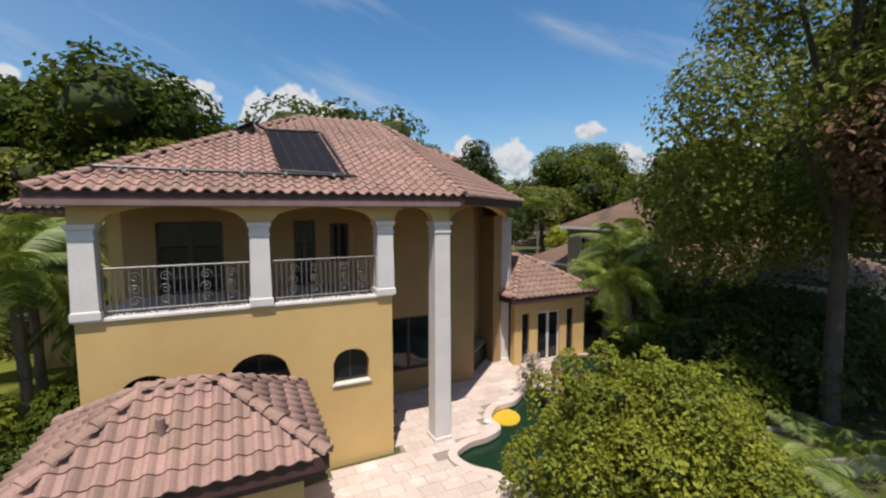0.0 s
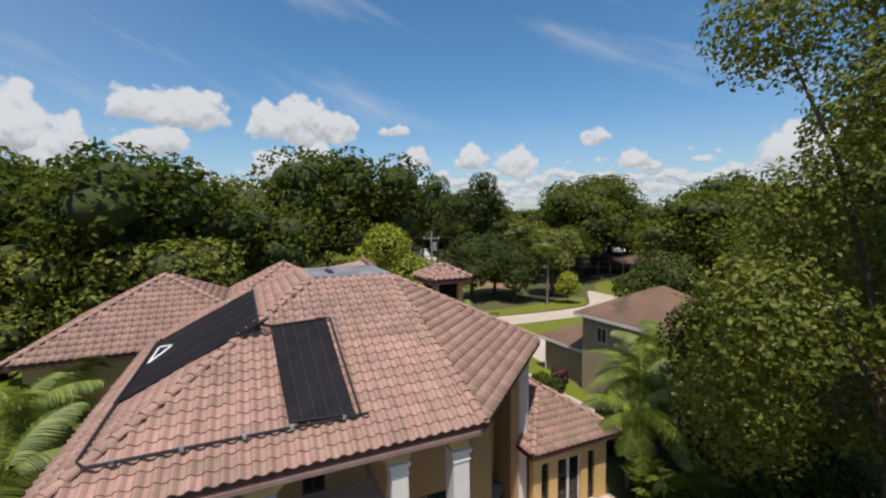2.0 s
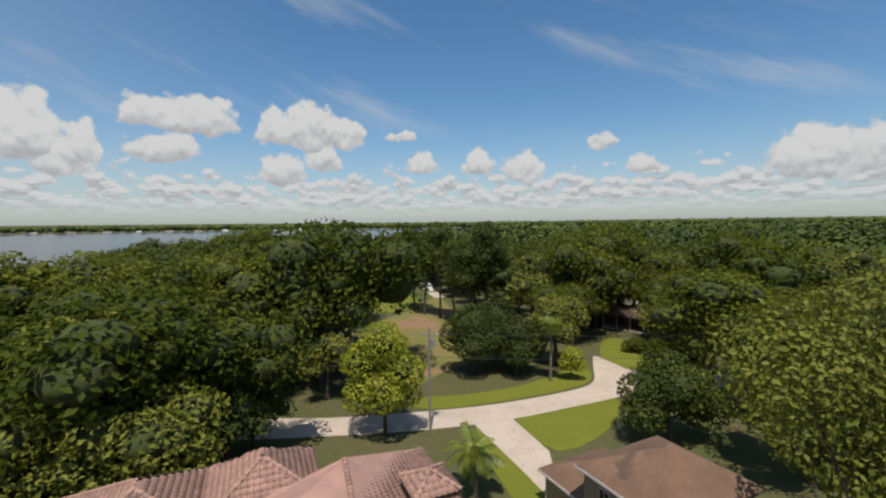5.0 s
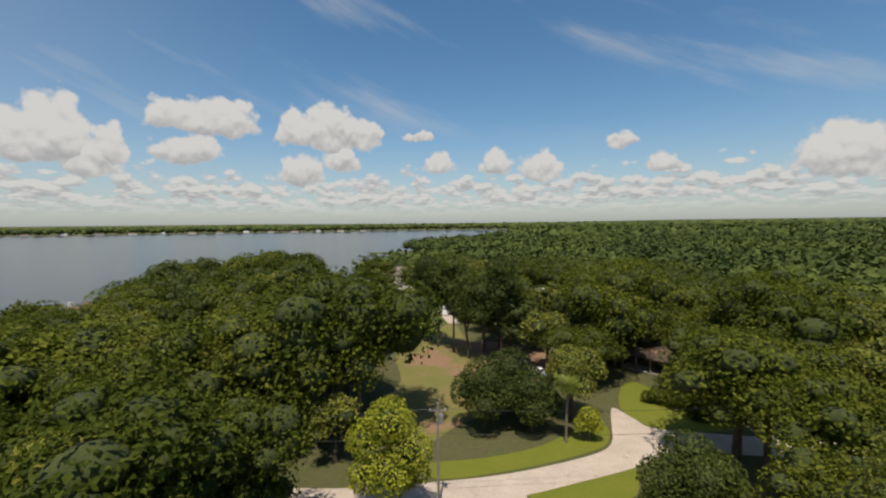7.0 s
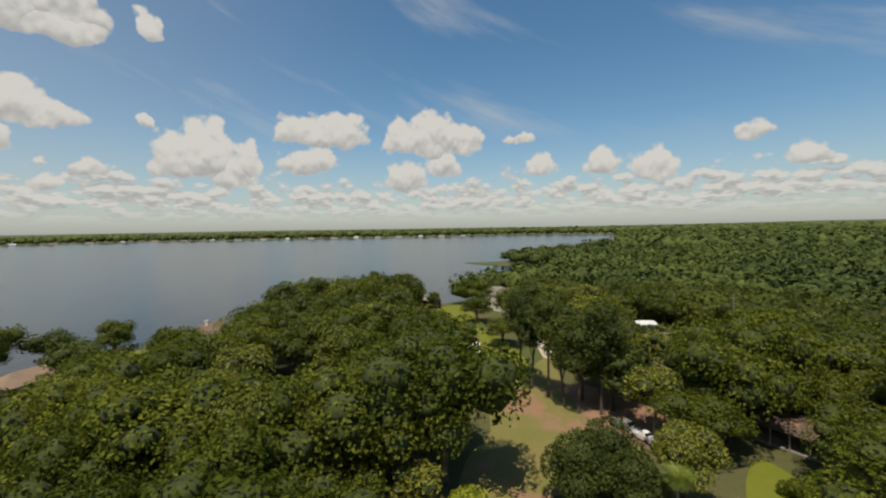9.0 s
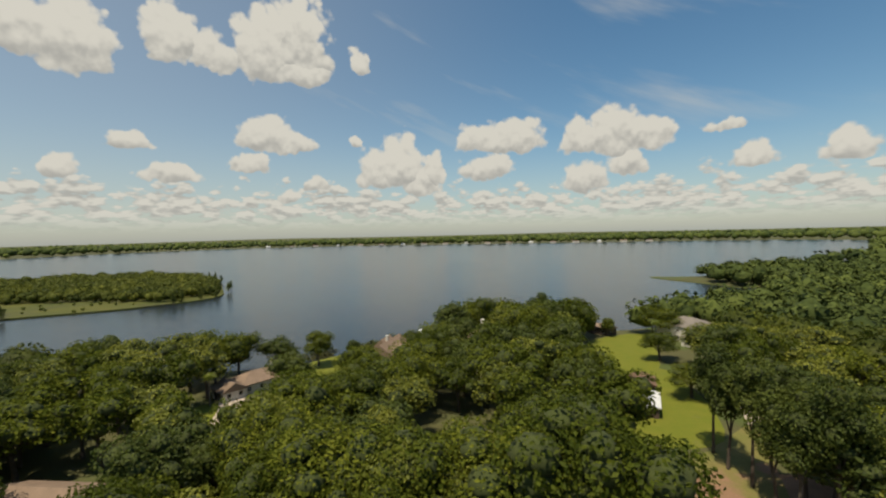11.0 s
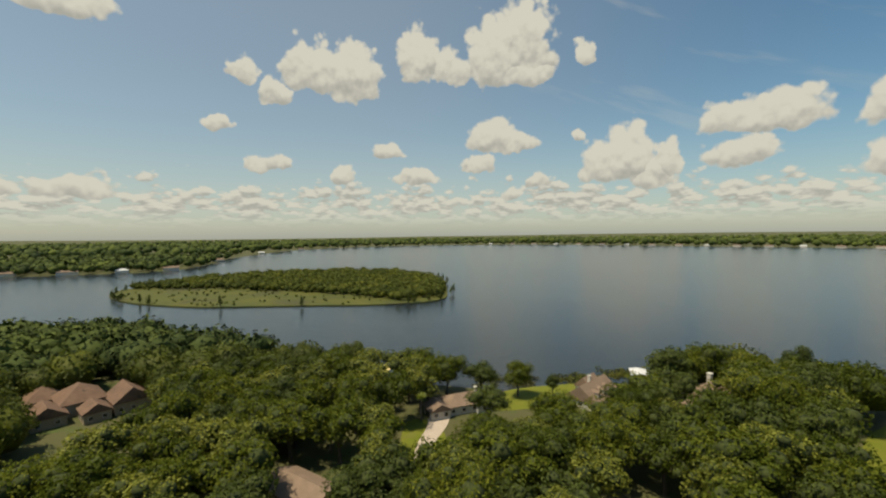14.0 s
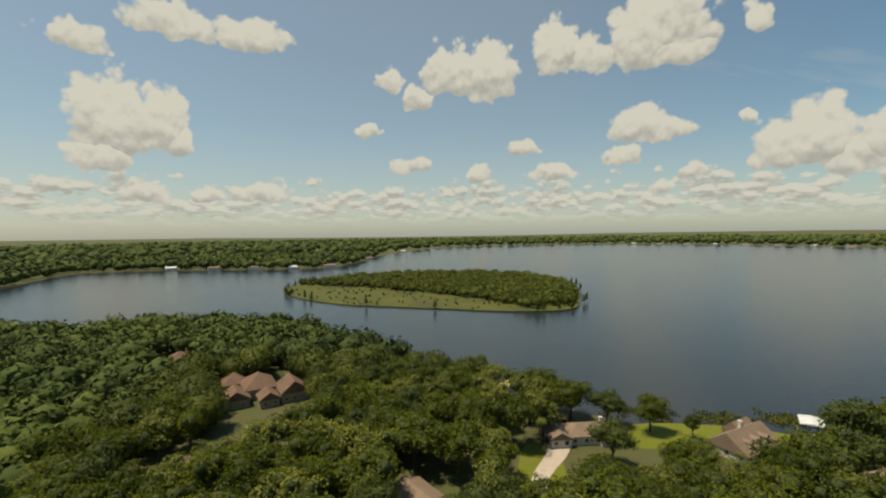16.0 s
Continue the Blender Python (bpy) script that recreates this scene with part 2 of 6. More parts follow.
M_SHINGLE = material("brown_shingle", (0.21, 0.125, 0.082), (0.155, 0.093, 0.062), 0.9, 0.5, 9, 0.5, where="Position", spot=((0.1, 0.07, 0.05), 0.35, 0.6))
M_SHINGLE_TAN = material("tan_shingle", (0.27, 0.19, 0.135), (0.22, 0.155, 0.11), 0.9, 0.4, 6, 0.4, where="Position")
M_SHINGLE_GREY = material("grey_shingle", (0.19, 0.165, 0.14), (0.23, 0.2, 0.17), 0.9, 0.4, 6, 0.4, where="Position")
M_WHITEROOF = material("white_metal_roof", (0.78, 0.78, 0.76), (0.6, 0.6, 0.6), 0.5, 0.4, 8, 0.1)
M_BEIGE = material("beige_stucco", (0.4, 0.32, 0.22), (0.36, 0.28, 0.19), 0.9, 0.6, 30, 0.2)
M_CREAM = material("cream_siding", (0.7, 0.66, 0.58), (0.62, 0.58, 0.5), 0.8, 0.6, 30, 0.1)
M_DARKWALL = material("weathered_timber", (0.12, 0.08, 0.06), (0.08, 0.06, 0.05), 0.9, 0.8, 20, 0.3)
M_GROUND = material("woodland_floor", (0.1, 0.092, 0.036), (0.078, 0.085, 0.028), 0.95, 0.07, 1.5, 0.3, where="Position", spot=((0.075, 0.1, 0.024), 0.05, 0.54))
M_LAWN = material("lawn", (0.135, 0.158, 0.011), (0.16, 0.168, 0.016), 0.95, 0.2, 6, 0.5, where="Position", spot=((0.15, 0.15, 0.035), 0.12, 0.62))
M_DRY = material("dry_clearing", (0.2, 0.165, 0.055), (0.16, 0.16, 0.04), 0.95, 0.11, 3, 0.5, where="Position", spot=((0.27, 0.16, 0.095), 0.07, 0.52))
M_ROAD = material("pale_concrete_road", (0.54, 0.45, 0.37), (0.47, 0.39, 0.32), 0.9, 0.3, 5, 0.15, where="Position", spot=((0.38, 0.31, 0.25), 0.5, 0.62))
M_DIRT = material("leaf_strewn_dirt", (0.22, 0.13, 0.08), (0.3, 0.18, 0.11), 0.95, 0.2, 4, 0.4, where="Position")
# dark green that puts the shade inside crowns into their core bodies
M_CROWN_SHADE = material("inner_crown_shade", (0.06, 0.075, 0.016), (0.035, 0.046, 0.012), 0.95, 1.5, 8, 0.5)
# the ochre stucco again, with the shade of balcony and porch in its colour
M_RECESS = material("ochre_with_recess_shade", (0.4, 0.26, 0.12), (0.36, 0.23, 0.1), 0.9, 0.7, 60, 0.2)
M_OLDROOF = material("old_leafy_roof", (0.13, 0.09, 0.065), (0.09, 0.065, 0.05), 0.95, 0.5, 4, 0.5, where="Position", spot=((0.3, 0.17, 0.09), 0.6, 0.58))
M_BARK = material("oak_bark", (0.12, 0.095, 0.072), (0.07, 0.055, 0.045), 0.95, 2.0, 16, 0.8)
M_PALMBARK = material("palm_bark", (0.24, 0.2, 0.15), (0.15, 0.12, 0.09), 0.95, 2.0, 14, 0.8)
M_BRIGHT = material("fresh_oak_leaves", (0.225, 0.235, 0.03), (0.17, 0.19, 0.026), 0.6, 0.3, 5, 0.0, island=0.22, each=0.2, translucent=0.36, spec=0.3)
M_OAK = material("oak_leaves", (0.128, 0.153, 0.017), (0.088, 0.112, 0.014), 0.6, 0.25, 5, 0.0, island=0.36, each=0.3, translucent=0.42, spec=0.1)
M_DEEP = material("deep_green_leaves", (0.096, 0.122, 0.021), (0.07, 0.095, 0.018), 0.6, 0.3, 5, 0.0, island=0.34, each=0.25, translucent=0.4, spec=0.2)
M_BUSH = material("feathery_golden_leaves", (0.32, 0.325, 0.034), (0.2, 0.23, 0.028), 0.6, 0.9, 8, 0.0, island=0.4, translucent=0.4, spec=0.2)
M_LIME = material("yellow_green_leaves", (0.4, 0.41, 0.03), (0.28, 0.32, 0.028), 0.6, 0.4, 5, 0.0, island=0.35, each=0.1, translucent=0.35, spec=0.3)
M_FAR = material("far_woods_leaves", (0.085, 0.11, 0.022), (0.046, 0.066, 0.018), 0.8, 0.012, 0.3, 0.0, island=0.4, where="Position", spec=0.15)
M_WOOD = material("mixed_wood_leaves", (0.115, 0.134, 0.016), (0.05, 0.066, 0.012), 0.6, 0.07, 2.0, 0.0, island=0.3, where="Position", translucent=0.35, spec=0.2)
M_MARSH = material("marsh_grass", (0.1, 0.1, 0.012), (0.064, 0.078, 0.012), 0.9, 0.03, 0.8, 0.3, where="Position", spot=((0.065, 0.066, 0.018), 0.016, 0.53))
M_ISLAND = material("island_leaves", (0.13, 0.145, 0.022), (0.075, 0.095, 0.02), 0.7, 0.04, 1.0, 0.0, island=0.4, where="Position", translucent=0.3, spec=0.15)
M_PALM = material("palm_fronds", (0.22, 0.26, 0.035), (0.15, 0.2, 0.03), 0.5, 0.8, 8, 0.0, island=0.35, each=0.15, translucent=0.3)
M_DEAD = material("dry_russet_leaves", (0.2, 0.11, 0.05), (0.12, 0.08, 0.04), 0.8, 0.5, 8, 0.0, island=0.4, translucent=0.25)
M_METAL = material("galvanised_metal", (0.55, 0.56, 0.57), None, 0.4, 4, 30, 0.0, metal=0.6)
M_POLE = material("grey_timber_pole", (0.3, 0.27, 0.24), (0.22, 0.2, 0.18), 0.9, 2, 20, 0.3)
M_CARPAINT = material("silver_car_paint", (0.45, 0.46, 0.48), (0.4, 0.41, 0.43), 0.25, 1, 10, 0.0, metal=0.5)
M_VANPAINT = material("white_paint", (0.8, 0.8, 0.78), (0.74, 0.74, 0.72), 0.4, 1, 10, 0.0)
M_YELLOW = material("yellow_canvas", (0.8, 0.55, 0.12), (0.7, 0.6, 0.35), 0.8, 1.5, 10, 0.05)
M_BLUE = material("blue_cover", (0.05, 0.1, 0.25), None, 0.6, 2, 20, 0.05)
M_TYRE_DOORWAY = material("tyre_and_doorway_black", (0.02, 0.02, 0.02), None, 0.8, 4, 30, 0.0)
M_DOCK = material("weathered_dock_boards", (0.36, 0.32, 0.27), (0.28, 0.25, 0.21), 0.9, 1, 8, 0.3)


def glassy(name, colour, rough, bump_scale=0.0, bump=0.0, ior=1.33, spec=0.5):
    m = bpy.data.materials.new(name)
    m.use_nodes = True
    t = m.node_tree
    b = t.nodes["Principled BSDF"]
    b.inputs["Base Color"].default_value = (*colour, 1)
    b.inputs["Roughness"].default_value, b.inputs["IOR"].default_value = rough, ior
    b.inputs["Specular IOR Level"].default_value = spec
    if bump_scale:
        pos = t.nodes.new("ShaderNodeNewGeometry").outputs["Position"]
        n, k = t.nodes.new("ShaderNodeTexNoise"), t.nodes.new("ShaderNodeBump")
        feed(t, n, pos, None, bump_scale, 5.0, 0.6)
        k.inputs["Strength"].default_value, k.inputs["Distance"].default_value = bump, 0.3
        t.links.new(n.outputs["Fac"], k.inputs["Height"])
        t.links.new(k.outputs[0], b.inputs["Normal"])
    return m


M_WATER = glassy("lake_water", (0.022, 0.03, 0.036), 0.18, 0.35, 0.5, spec=0.45)
M_POOL = glassy("pool_water", (0.012, 0.032, 0.016), 0.03, 2.0, 0.06)
M_GLASS = glassy("dark_window_glass", (0.012, 0.014, 0.015), 0.05, ior=1.5)

# ---- building tools ----
def mesh_from(name, verts, faces, mat=None, smooth=False):
    me = bpy.data.meshes.new(name)
    me.from_pydata(verts, [], faces)
    if mat:
        me.materials.append(mat)
    if smooth:
        me.shade_smooth()
    return me


def part(name, bm, mat, parent=None, label="", smooth=False):
    """Links a bmesh (or a mesh) as one mesh object under a thing or a part."""
    me = bm
    if isinstance(bm, bmesh.types.BMesh):
        bmesh.ops.recalc_face_normals(bm, faces=bm.faces)
        me = bpy.data.meshes.new(name)
        bm.to_mesh(me)
        bm.free()
    if not me.materials:
        me.materials.append(mat)
    if smooth:
        me.shade_smooth()
    ob = new(name, me)
    ob.parent = parent
    if label:
        ob["label"] = label
    return ob


def thing(name, m, label, category, group="", kind=""):
    ob = new(name)
    ob.empty_display_size = 0.3
    ob.matrix_world = m
    return tagged(ob, label, category, group, kind)


def box(bm, x0, x1, y0, y1, z0, z1, bevel=0.0):
    vs = [bm.verts.new((x, y, z)) for z in (z0, z1) for x, y in ((x0, y0), (x1, y0), (x1, y1), (x0, y1))]
    fs = [bm.faces.new([vs[i] for i in q]) for q in ((3, 2, 1, 0), (4, 5, 6, 7), (0, 1, 5, 4), (1, 2, 6, 5), (2, 3, 7, 6), (3, 0, 4, 7))]
    if bevel:
        bmesh.ops.bevel(bm, geom=list({e for f in fs for e in f.edges}), offset=bevel, segments=2, affect="EDGES")
    return bm


def boxes(*dims, bevel=0.0):
    bm = bmesh.new()
    for d in dims:
        box(bm, *d, bevel=bevel)
    return bm


def tube(bm, points, radii, sides=8, cap=True):
    """A tapered tube along points."""
    rings = []
    pts = [Vector(p) for p in points]
    if isinstance(radii, (int, float)):
        radii = [radii] * len(pts)
    for i, p in enumerate(pts):
        d = (pts[min(i + 1, len(pts) - 1)] - pts[max(i - 1, 0)]).normalized()
        a = d.cross(Vector((0.31, 0.11, 0.94)) if abs(d.z) < 0.9 else Vector((1, 0.1, 0))).normalized()
        b = d.cross(a)
        rings.append([bm.verts.new(p + radii[i] * (math.cos(k * math.tau / sides) * a + math.sin(k * math.tau / sides) * b)) for k in range(sides)])
    for r, s in zip(rings, rings[1:]):
        for k in range(sides):
            bm.faces.new((r[k], r[(k + 1) % sides], s[(k + 1) % sides], s[k]))
    if cap:
        bm.faces.new(rings[0][::-1])
        bm.faces.new(rings[-1])
    return bm


def prism(bm, outline, z0, z1):
    """An upright slab over a plan outline."""
    lo = [bm.verts.new((x, y, z0)) for x, y in outline]
    hi = [bm.verts.new((x, y, z1)) for x, y in outline]
    bm.faces.new(lo[::-1])
    bm.faces.new(hi)
    for i in range(len(lo)):
        j = (i + 1) % len(lo)
        bm.faces.new((lo[i], lo[j], hi[j], hi[i]))
    return bm


def smooth_loop(points, per=4):
    """A closed Catmull-Rom curve through plan points."""
    out, n = [], len(points)
    for i in range(n):
        a, b, c, d = (np.array(points[(i + k) % n], float) for k in (-1, 0, 1, 2))
        for k in range(per):
            t = k / per
            out.append(tuple(0.5 * (2 * b + (c - a) * t + (2 * a - 5 * b + 4 * c - d) * t * t + (3 * b - a - 3 * c + d) * t ** 3)))
    return out


def inside(px, py, poly):
    """Which of the plan points lie in a polygon (numpy arrays)."""
    res = np.zeros(np.shape(px), bool)
    n = len(poly)
    for i in range(n):
        (x0, y0), (x1, y1) = poly[i], poly[(i + 1) % n]
        if y0 == y1:
            continue
        hit = ((y0 > py) != (y1 > py)) & (px < (x1 - x0) * (py - y0) / (y1 - y0) + x0)
        res ^= hit
    return res


def edge_distance(px, py, poly):
    best = np.full(np.shape(px), 1e9)
    for i in range(len(poly)):
        a, b = np.array(poly[i], float), np.array(poly[(i + 1) % len(poly)], float)
        ab = b - a
        t = np.clip(((px - a[0]) * ab[0] + (py - a[1]) * ab[1]) / (ab @ ab + 1e-9), 0, 1)
        best = np.minimum(best, np.hypot(px - a[0] - t * ab[0], py - a[1] - t * ab[1]))
    return best


# ---- ground, lake, roads ----
LAKE = smooth_loop([(-584, -520), (-760, -590), (-833, -588), (-855, -457), (-837, -310), (-847, -174), (-978, -116), (-1392, -65), (-1960, 184), (-2150, 810),
                    (-1800, 1330), (-1200, 1560), (-260, 1900), (150, 1800), (110, 1400), (85, 1000), (45, 760), (-15, 570), (-75, 482), (-116, 455), (-62, 422), (0, 392), (-20, 330), (-36, 271), (-54, 222),
                    (-74, 204), (-112, 176), (-119, 148), (-127, 126), (-131, 100), (-143, 84), (-167, 54), (-195, 34), (-212, 16), (-248, -17), (-281, -48),
                    (-300, -75), (-296, -145), (-285, -220), (-350, -380)], 3)
ISLAND = smooth_loop([(-467, -116), (-401, -51), (-378, 3), (-360, 53), (-343, 99), (-345, 150), (-392, 178), (-520, 215), (-640, 180), (-690, 60), (-660, -60), (-560, -140)], 3)
POND = smooth_loop([(263, 592), (313, 574), (500, 570), (700, 690), (400, 720), (311, 713)], 3)
POOL = smooth_loop([(0.35, 11.45), (0.75, 12.05), (1.35, 12.4), (1.78, 12.95), (1.55, 13.6), (1.85, 14.4), (2.5, 14.8), (2.95, 15.5), (3.5, 16.0), (4.6, 15.6), (6.0, 14.4),
                    (6.5, 12), (5.5, 9.8), (3.5, 9.3), (2.2, 9.8), (1.4, 10.6), (0.75, 10.9)], 4)
WATER_Z = -0.9


def ground_height(x, y):
    d = np.where(inside(x, y, LAKE), -edge_distance(x, y, LAKE), edge_distance(x, y, LAKE))
    di = np.where(inside(x, y, ISLAND), edge_distance(x, y, ISLAND), -edge_distance(x, y, ISLAND))
    dp = np.where(inside(x, y, POND), -edge_distance(x, y, POND), edge_distance(x, y, POND))
    z = WATER_Z + np.clip(np.minimum(np.maximum(d, di), dp) * 0.07, -2.5, -WATER_Z)
    r = np.hypot(x + 60, y - 100)
    return z + np.clip((r - 2300) / 2400, 0, 1.2) ** 2 * 30


def build_ground():
    n = 270
    u = np.sinh(np.linspace(-5, 5, n)) / np.sinh(5) * 4700
    x, y = np.meshgrid(u - 60, u + 100)
    z = ground_height(x, y)
    # a pit for the pool
    verts = np.stack([x.ravel(), y.ravel(), z.ravel()], 1)
    i = np.arange(n * n).reshape(n, n)
    q = np.stack([i[:-1, :-1].ravel(), i[:-1, 1:].ravel(), i[1:, 1:].ravel(), i[1:, :-1].ravel()], 1)
    c = verts[q].mean(1)
    near_pool = (edge_distance(c[:, 0], c[:, 1], POOL) < 3) | inside(c[:, 0], c[:, 1], POOL)
    q = q[~near_pool]
    me = mesh_from("ground", verts.tolist(), q.tolist(), M_GROUND, True)
    return tagged(new("ground", me), "dark leaf-littered woodland ground reaching the horizon", "ground", kind="structure")


build_ground()
wbm = bmesh.new()
wbm.faces.new([wbm.verts.new((x, y, WATER_Z)) for x, y in ((-2900, -900), (900, -900), (900, 2200), (-2900, 2200))])
tagged(part("water", wbm, M_WATER), "grey-blue lake with fine wind ripples", "lake", kind="structure")


def sheet(name, outline, z, mat, label, category, thick=0.25):
    bm = prism(bmesh.new(), outline, z - thick, z)
    return tagged(part(name, bm, mat), label, category, kind="structure")


LAWNS = [[(20.6, 57.5), (17.5, 49.5), (10.5, 44.2), (7.3, 51.2), (9, 52.5)], [(24.6, 74.5), (30, 86), (34.5, 78), (39, 69), (38, 67), (30, 66.3), (26.6, 68)],
         [(-2.7, 53.6), (6, 55.8), (15.6, 60), (19.4, 63), (20.5, 68), (16.5, 67), (10.5, 61.8), (3, 58.4), (-5, 56.6)], [(4.2, 40), (8, 29), (9.6, 31), (6.6, 41), (4, 47), (2.6, 50)],
         [(-63, 184), (-50, 209), (-40, 190), (-31, 156), (-40, 147), (-54, 153)], [(-126, 84), (-131, 100), (-127, 124), (-121, 138), (-112, 150), (-106, 146), (-104, 125), (-112, 104), (-116, 86)],
         [(-120, 56), (-114, 64), (-94, 60), (-88, 50), (-98, 48)], [(-17, 6), (-8.5, 8), (-10, 17), (-13, 24), (-24, 22), (-26, 8)],
         [(-42, 158), (-30, 162), (-20, 148), (-14, 137), (-9, 119), (-17, 109), (-27, 114), (-35, 132), (-39, 146)]]
for k, o in enumerate(LAWNS):
    sheet("lawn_%d" % (k + 1), smooth_loop(o, 3), 0.03 + 0.004 * k, M_LAWN, "bright mown green lawn", "lawn")
CLEARING = smooth_loop([(-16, 101), (-11, 112), (-5, 132), (0, 112), (5, 93), (14, 84), (8, 74), (0, 68), (-6, 60), (-12, 62), (-14, 74), (-12, 84)], 3)
sheet("clearing", CLEARING, 0.025, M_DRY, "dry yellowed grass clearing with bare reddish earth", "clearing")
ROAD = smooth_loop([(-30, 50.5), (-14, 51.2), (-2.9, 53.0), (6, 55.2), (15.7, 59.3), (19.6, 62.5), (21.4, 68), (23.4, 74), (25.4, 70), (27.5, 67), (38, 65.6), (56, 63), (56, 59), (38, 60.5),
                    (27, 60.5), (23.5, 59), (20.4, 56.9), (13, 53.6), (6.7, 51.0), (-2, 48.6), (-14, 46.9), (-30, 46)], 3)
sheet("road", ROAD, 0.06, M_ROAD, "pale sun-bleached concrete lane with a bend", "road")
sheet("driveway_1", [(2.4, 50.2), (6.9, 51.4), (9.6, 44.2), (9.2, 38.6), (8.2, 36.6), (6.8, 40.2)], 0.05, M_ROAD, "pale concrete driveway joining the lane", "driveway")
sheet("path_1", smooth_loop([(5.2, 36.4), (6.0, 35.6), (7.2, 32.4), (8.9, 29.3), (9.4, 27), (8.6, 27), (7.9, 29.2), (6.4, 32), (5.2, 34.8)], 3), 0.055, M_ROAD, "narrow pale concrete garden path", "path")
sheet("driveway_2", smooth_loop([(-120.5, 64), (-119, 69.5), (-112, 66), (-102, 58), (-92, 53.5), (-94, 50.5), (-104, 54), (-113, 60)], 3), 0.07, M_ROAD, "pale driveway leading to a garage", "driveway")
sheet("driveway_3", [(-14.5, 164), (-11, 164), (-2.5, 131), (-6, 131)], 0.07, M_ROAD, "pale straight sandy driveway", "driveway")
sheet("dirt_yard", smooth_loop([(5, 112), (16, 104), (24, 92), (16, 84), (9, 90), (2, 98), (-1, 108)], 3), 0.02, M_DIRT, "reddish dirt yard strewn with leaves", "yard")
DRY_LAWN = smooth_loop([(-56, 84), (-57, 91), (-50, 92), (-44, 88), (-43, 82), (-47, 77), (-53, 78)], 3)
sheet("lawn_10", DRY_LAWN, 0.03, M_DRY, "dry sunlit grass beside a sandy track", "lawn")
sheet("driveway_4", [(-58, 90), (-56.2, 91.4), (-47.5, 76), (-49.5, 75)], 0.07, M_ROAD, "pale sandy track among the trees", "driveway")
sheet("marsh", ISLAND, 0.06, M_MARSH, "yellow-green marsh grass on the island", "marsh", 1.3)
sheet("reeds_bed", smooth_loop([(-104, 446), (-60, 420), (-30, 402), (-40, 425), (-80, 450)], 3), WATER_Z + 0.25, M_MARSH, "yellow-green reeds at the point", "marsh")

# ---- trees ----
def leaf_quads(centres, normals, sizes, rng, spread=0.7):
    """Bent leaf sprays: one narrow diamond of two triangles for each centre. Returns vertices and faces."""
    n = len(centres)
    nm = normals + spread * rng.normal(size=(n, 3))
    nm /= np.linalg.norm(nm, axis=1)[:, None] + 1e-9
    a = np.cross(nm, rng.normal(size=(n, 3)))
    a /= np.linalg.norm(a, axis=1)[:, None] + 1e-9
    b = np.cross(nm, a)
    s = sizes[:, None]
    lift = nm * s * 0.18
    v = np.stack([centres - a * s * 0.6, centres - b * s * 0.36 + lift, centres + a * s * 0.6, centres + b * s * 0.36 + lift], 1).reshape(-1, 3)
    i = np.arange(n)[:, None] * 4
    f = np.concatenate([i + np.array([[0, 1, 2]]), i + np.array([[0, 2, 3]])], 0)
    return v, f


def array_mesh(name, verts, tris, mat, inner=None):
    me = bpy.data.meshes.new(name)
    me.vertices.add(len(verts))
    me.vertices.foreach_set("co", np.ascontiguousarray(verts, np.float32).ravel())
    me.loops.add(len(tris) * 3)
    me.loops.foreach_set("vertex_index", np.ascontiguousarray(tris, np.int32).ravel())
    me.polygons.add(len(tris))
    me.polygons.foreach_set("loop_start", np.arange(0, len(tris) * 3, 3, dtype=np.int32))
    me.polygons.foreach_set("loop_total", np.full(len(tris), 3, np.int32))
    me.update(calc_edges=True)
    if mat:
        me.materials.append(mat)
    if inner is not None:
        me.materials.append(M_CROWN_SHADE)
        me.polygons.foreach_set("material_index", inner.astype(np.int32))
    return me


def ico(level):
    bm = bmesh.new()
    bmesh.ops.create_icosphere(bm, subdivisions=level, radius=1.0)
    v = np.array([x.co for x in bm.verts])
    f = np.array([[x.index for x in q.verts] for q in bm.faces])
    bm.free()
    return v, f


ICO1, ICO2 = ico(1), ico(2)


def crown_arrays(lobes, count, leaf, rng, core=0.76, up=0.25):
    """Leaf sprays over the shells of several lobes (x, y, z, radius, flatness), with an inner body coloured as the
    crown's shade.
    """
    vs, fs, dim, k = [], [], [], 0
    w = np.array([l[3] ** 2 for l in lobes])
    for l, c in zip(lobes, (count * w / w.sum()).astype(int)):
        d = rng.normal(size=(c, 3))
        d[:, 2] += up
        d /= np.linalg.norm(d, axis=1)[:, None]
        tufts = rng.normal(size=(46, 3))
        tufts /= np.linalg.norm(tufts, axis=1)[:, None]

        def swell(dirs):
            """Clumps of foliage standing out from the lobe, with hollows between."""
            return 0.8 + 0.3 * np.clip((np.max(dirs @ tufts.T, axis=1, keepdims=True) - 0.84) / 0.14, 0, 1)

        depth = rng.random((c, 1)) ** 0.7
        r = l[3] * swell(d) * (0.8 + 0.26 * depth if core else 0.35 + 0.72 * depth)
        p = np.array(l[:3]) + d * r * np.array([1, 1, l[4]])
        v, f = leaf_quads(p, d + np.array([0, 0, 0.5]), leaf * (0.6 + 0.8 * rng.random(c)), rng)
        vs.append(v), fs.append(f + k), dim.append(np.zeros(len(f)))
        k += len(v)
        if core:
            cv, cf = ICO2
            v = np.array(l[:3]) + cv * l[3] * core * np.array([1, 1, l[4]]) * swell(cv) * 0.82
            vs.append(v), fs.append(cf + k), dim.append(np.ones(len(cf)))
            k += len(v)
    return np.concatenate(vs), np.concatenate(fs), np.concatenate(dim)


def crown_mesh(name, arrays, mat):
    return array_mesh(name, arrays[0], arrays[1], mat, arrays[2])


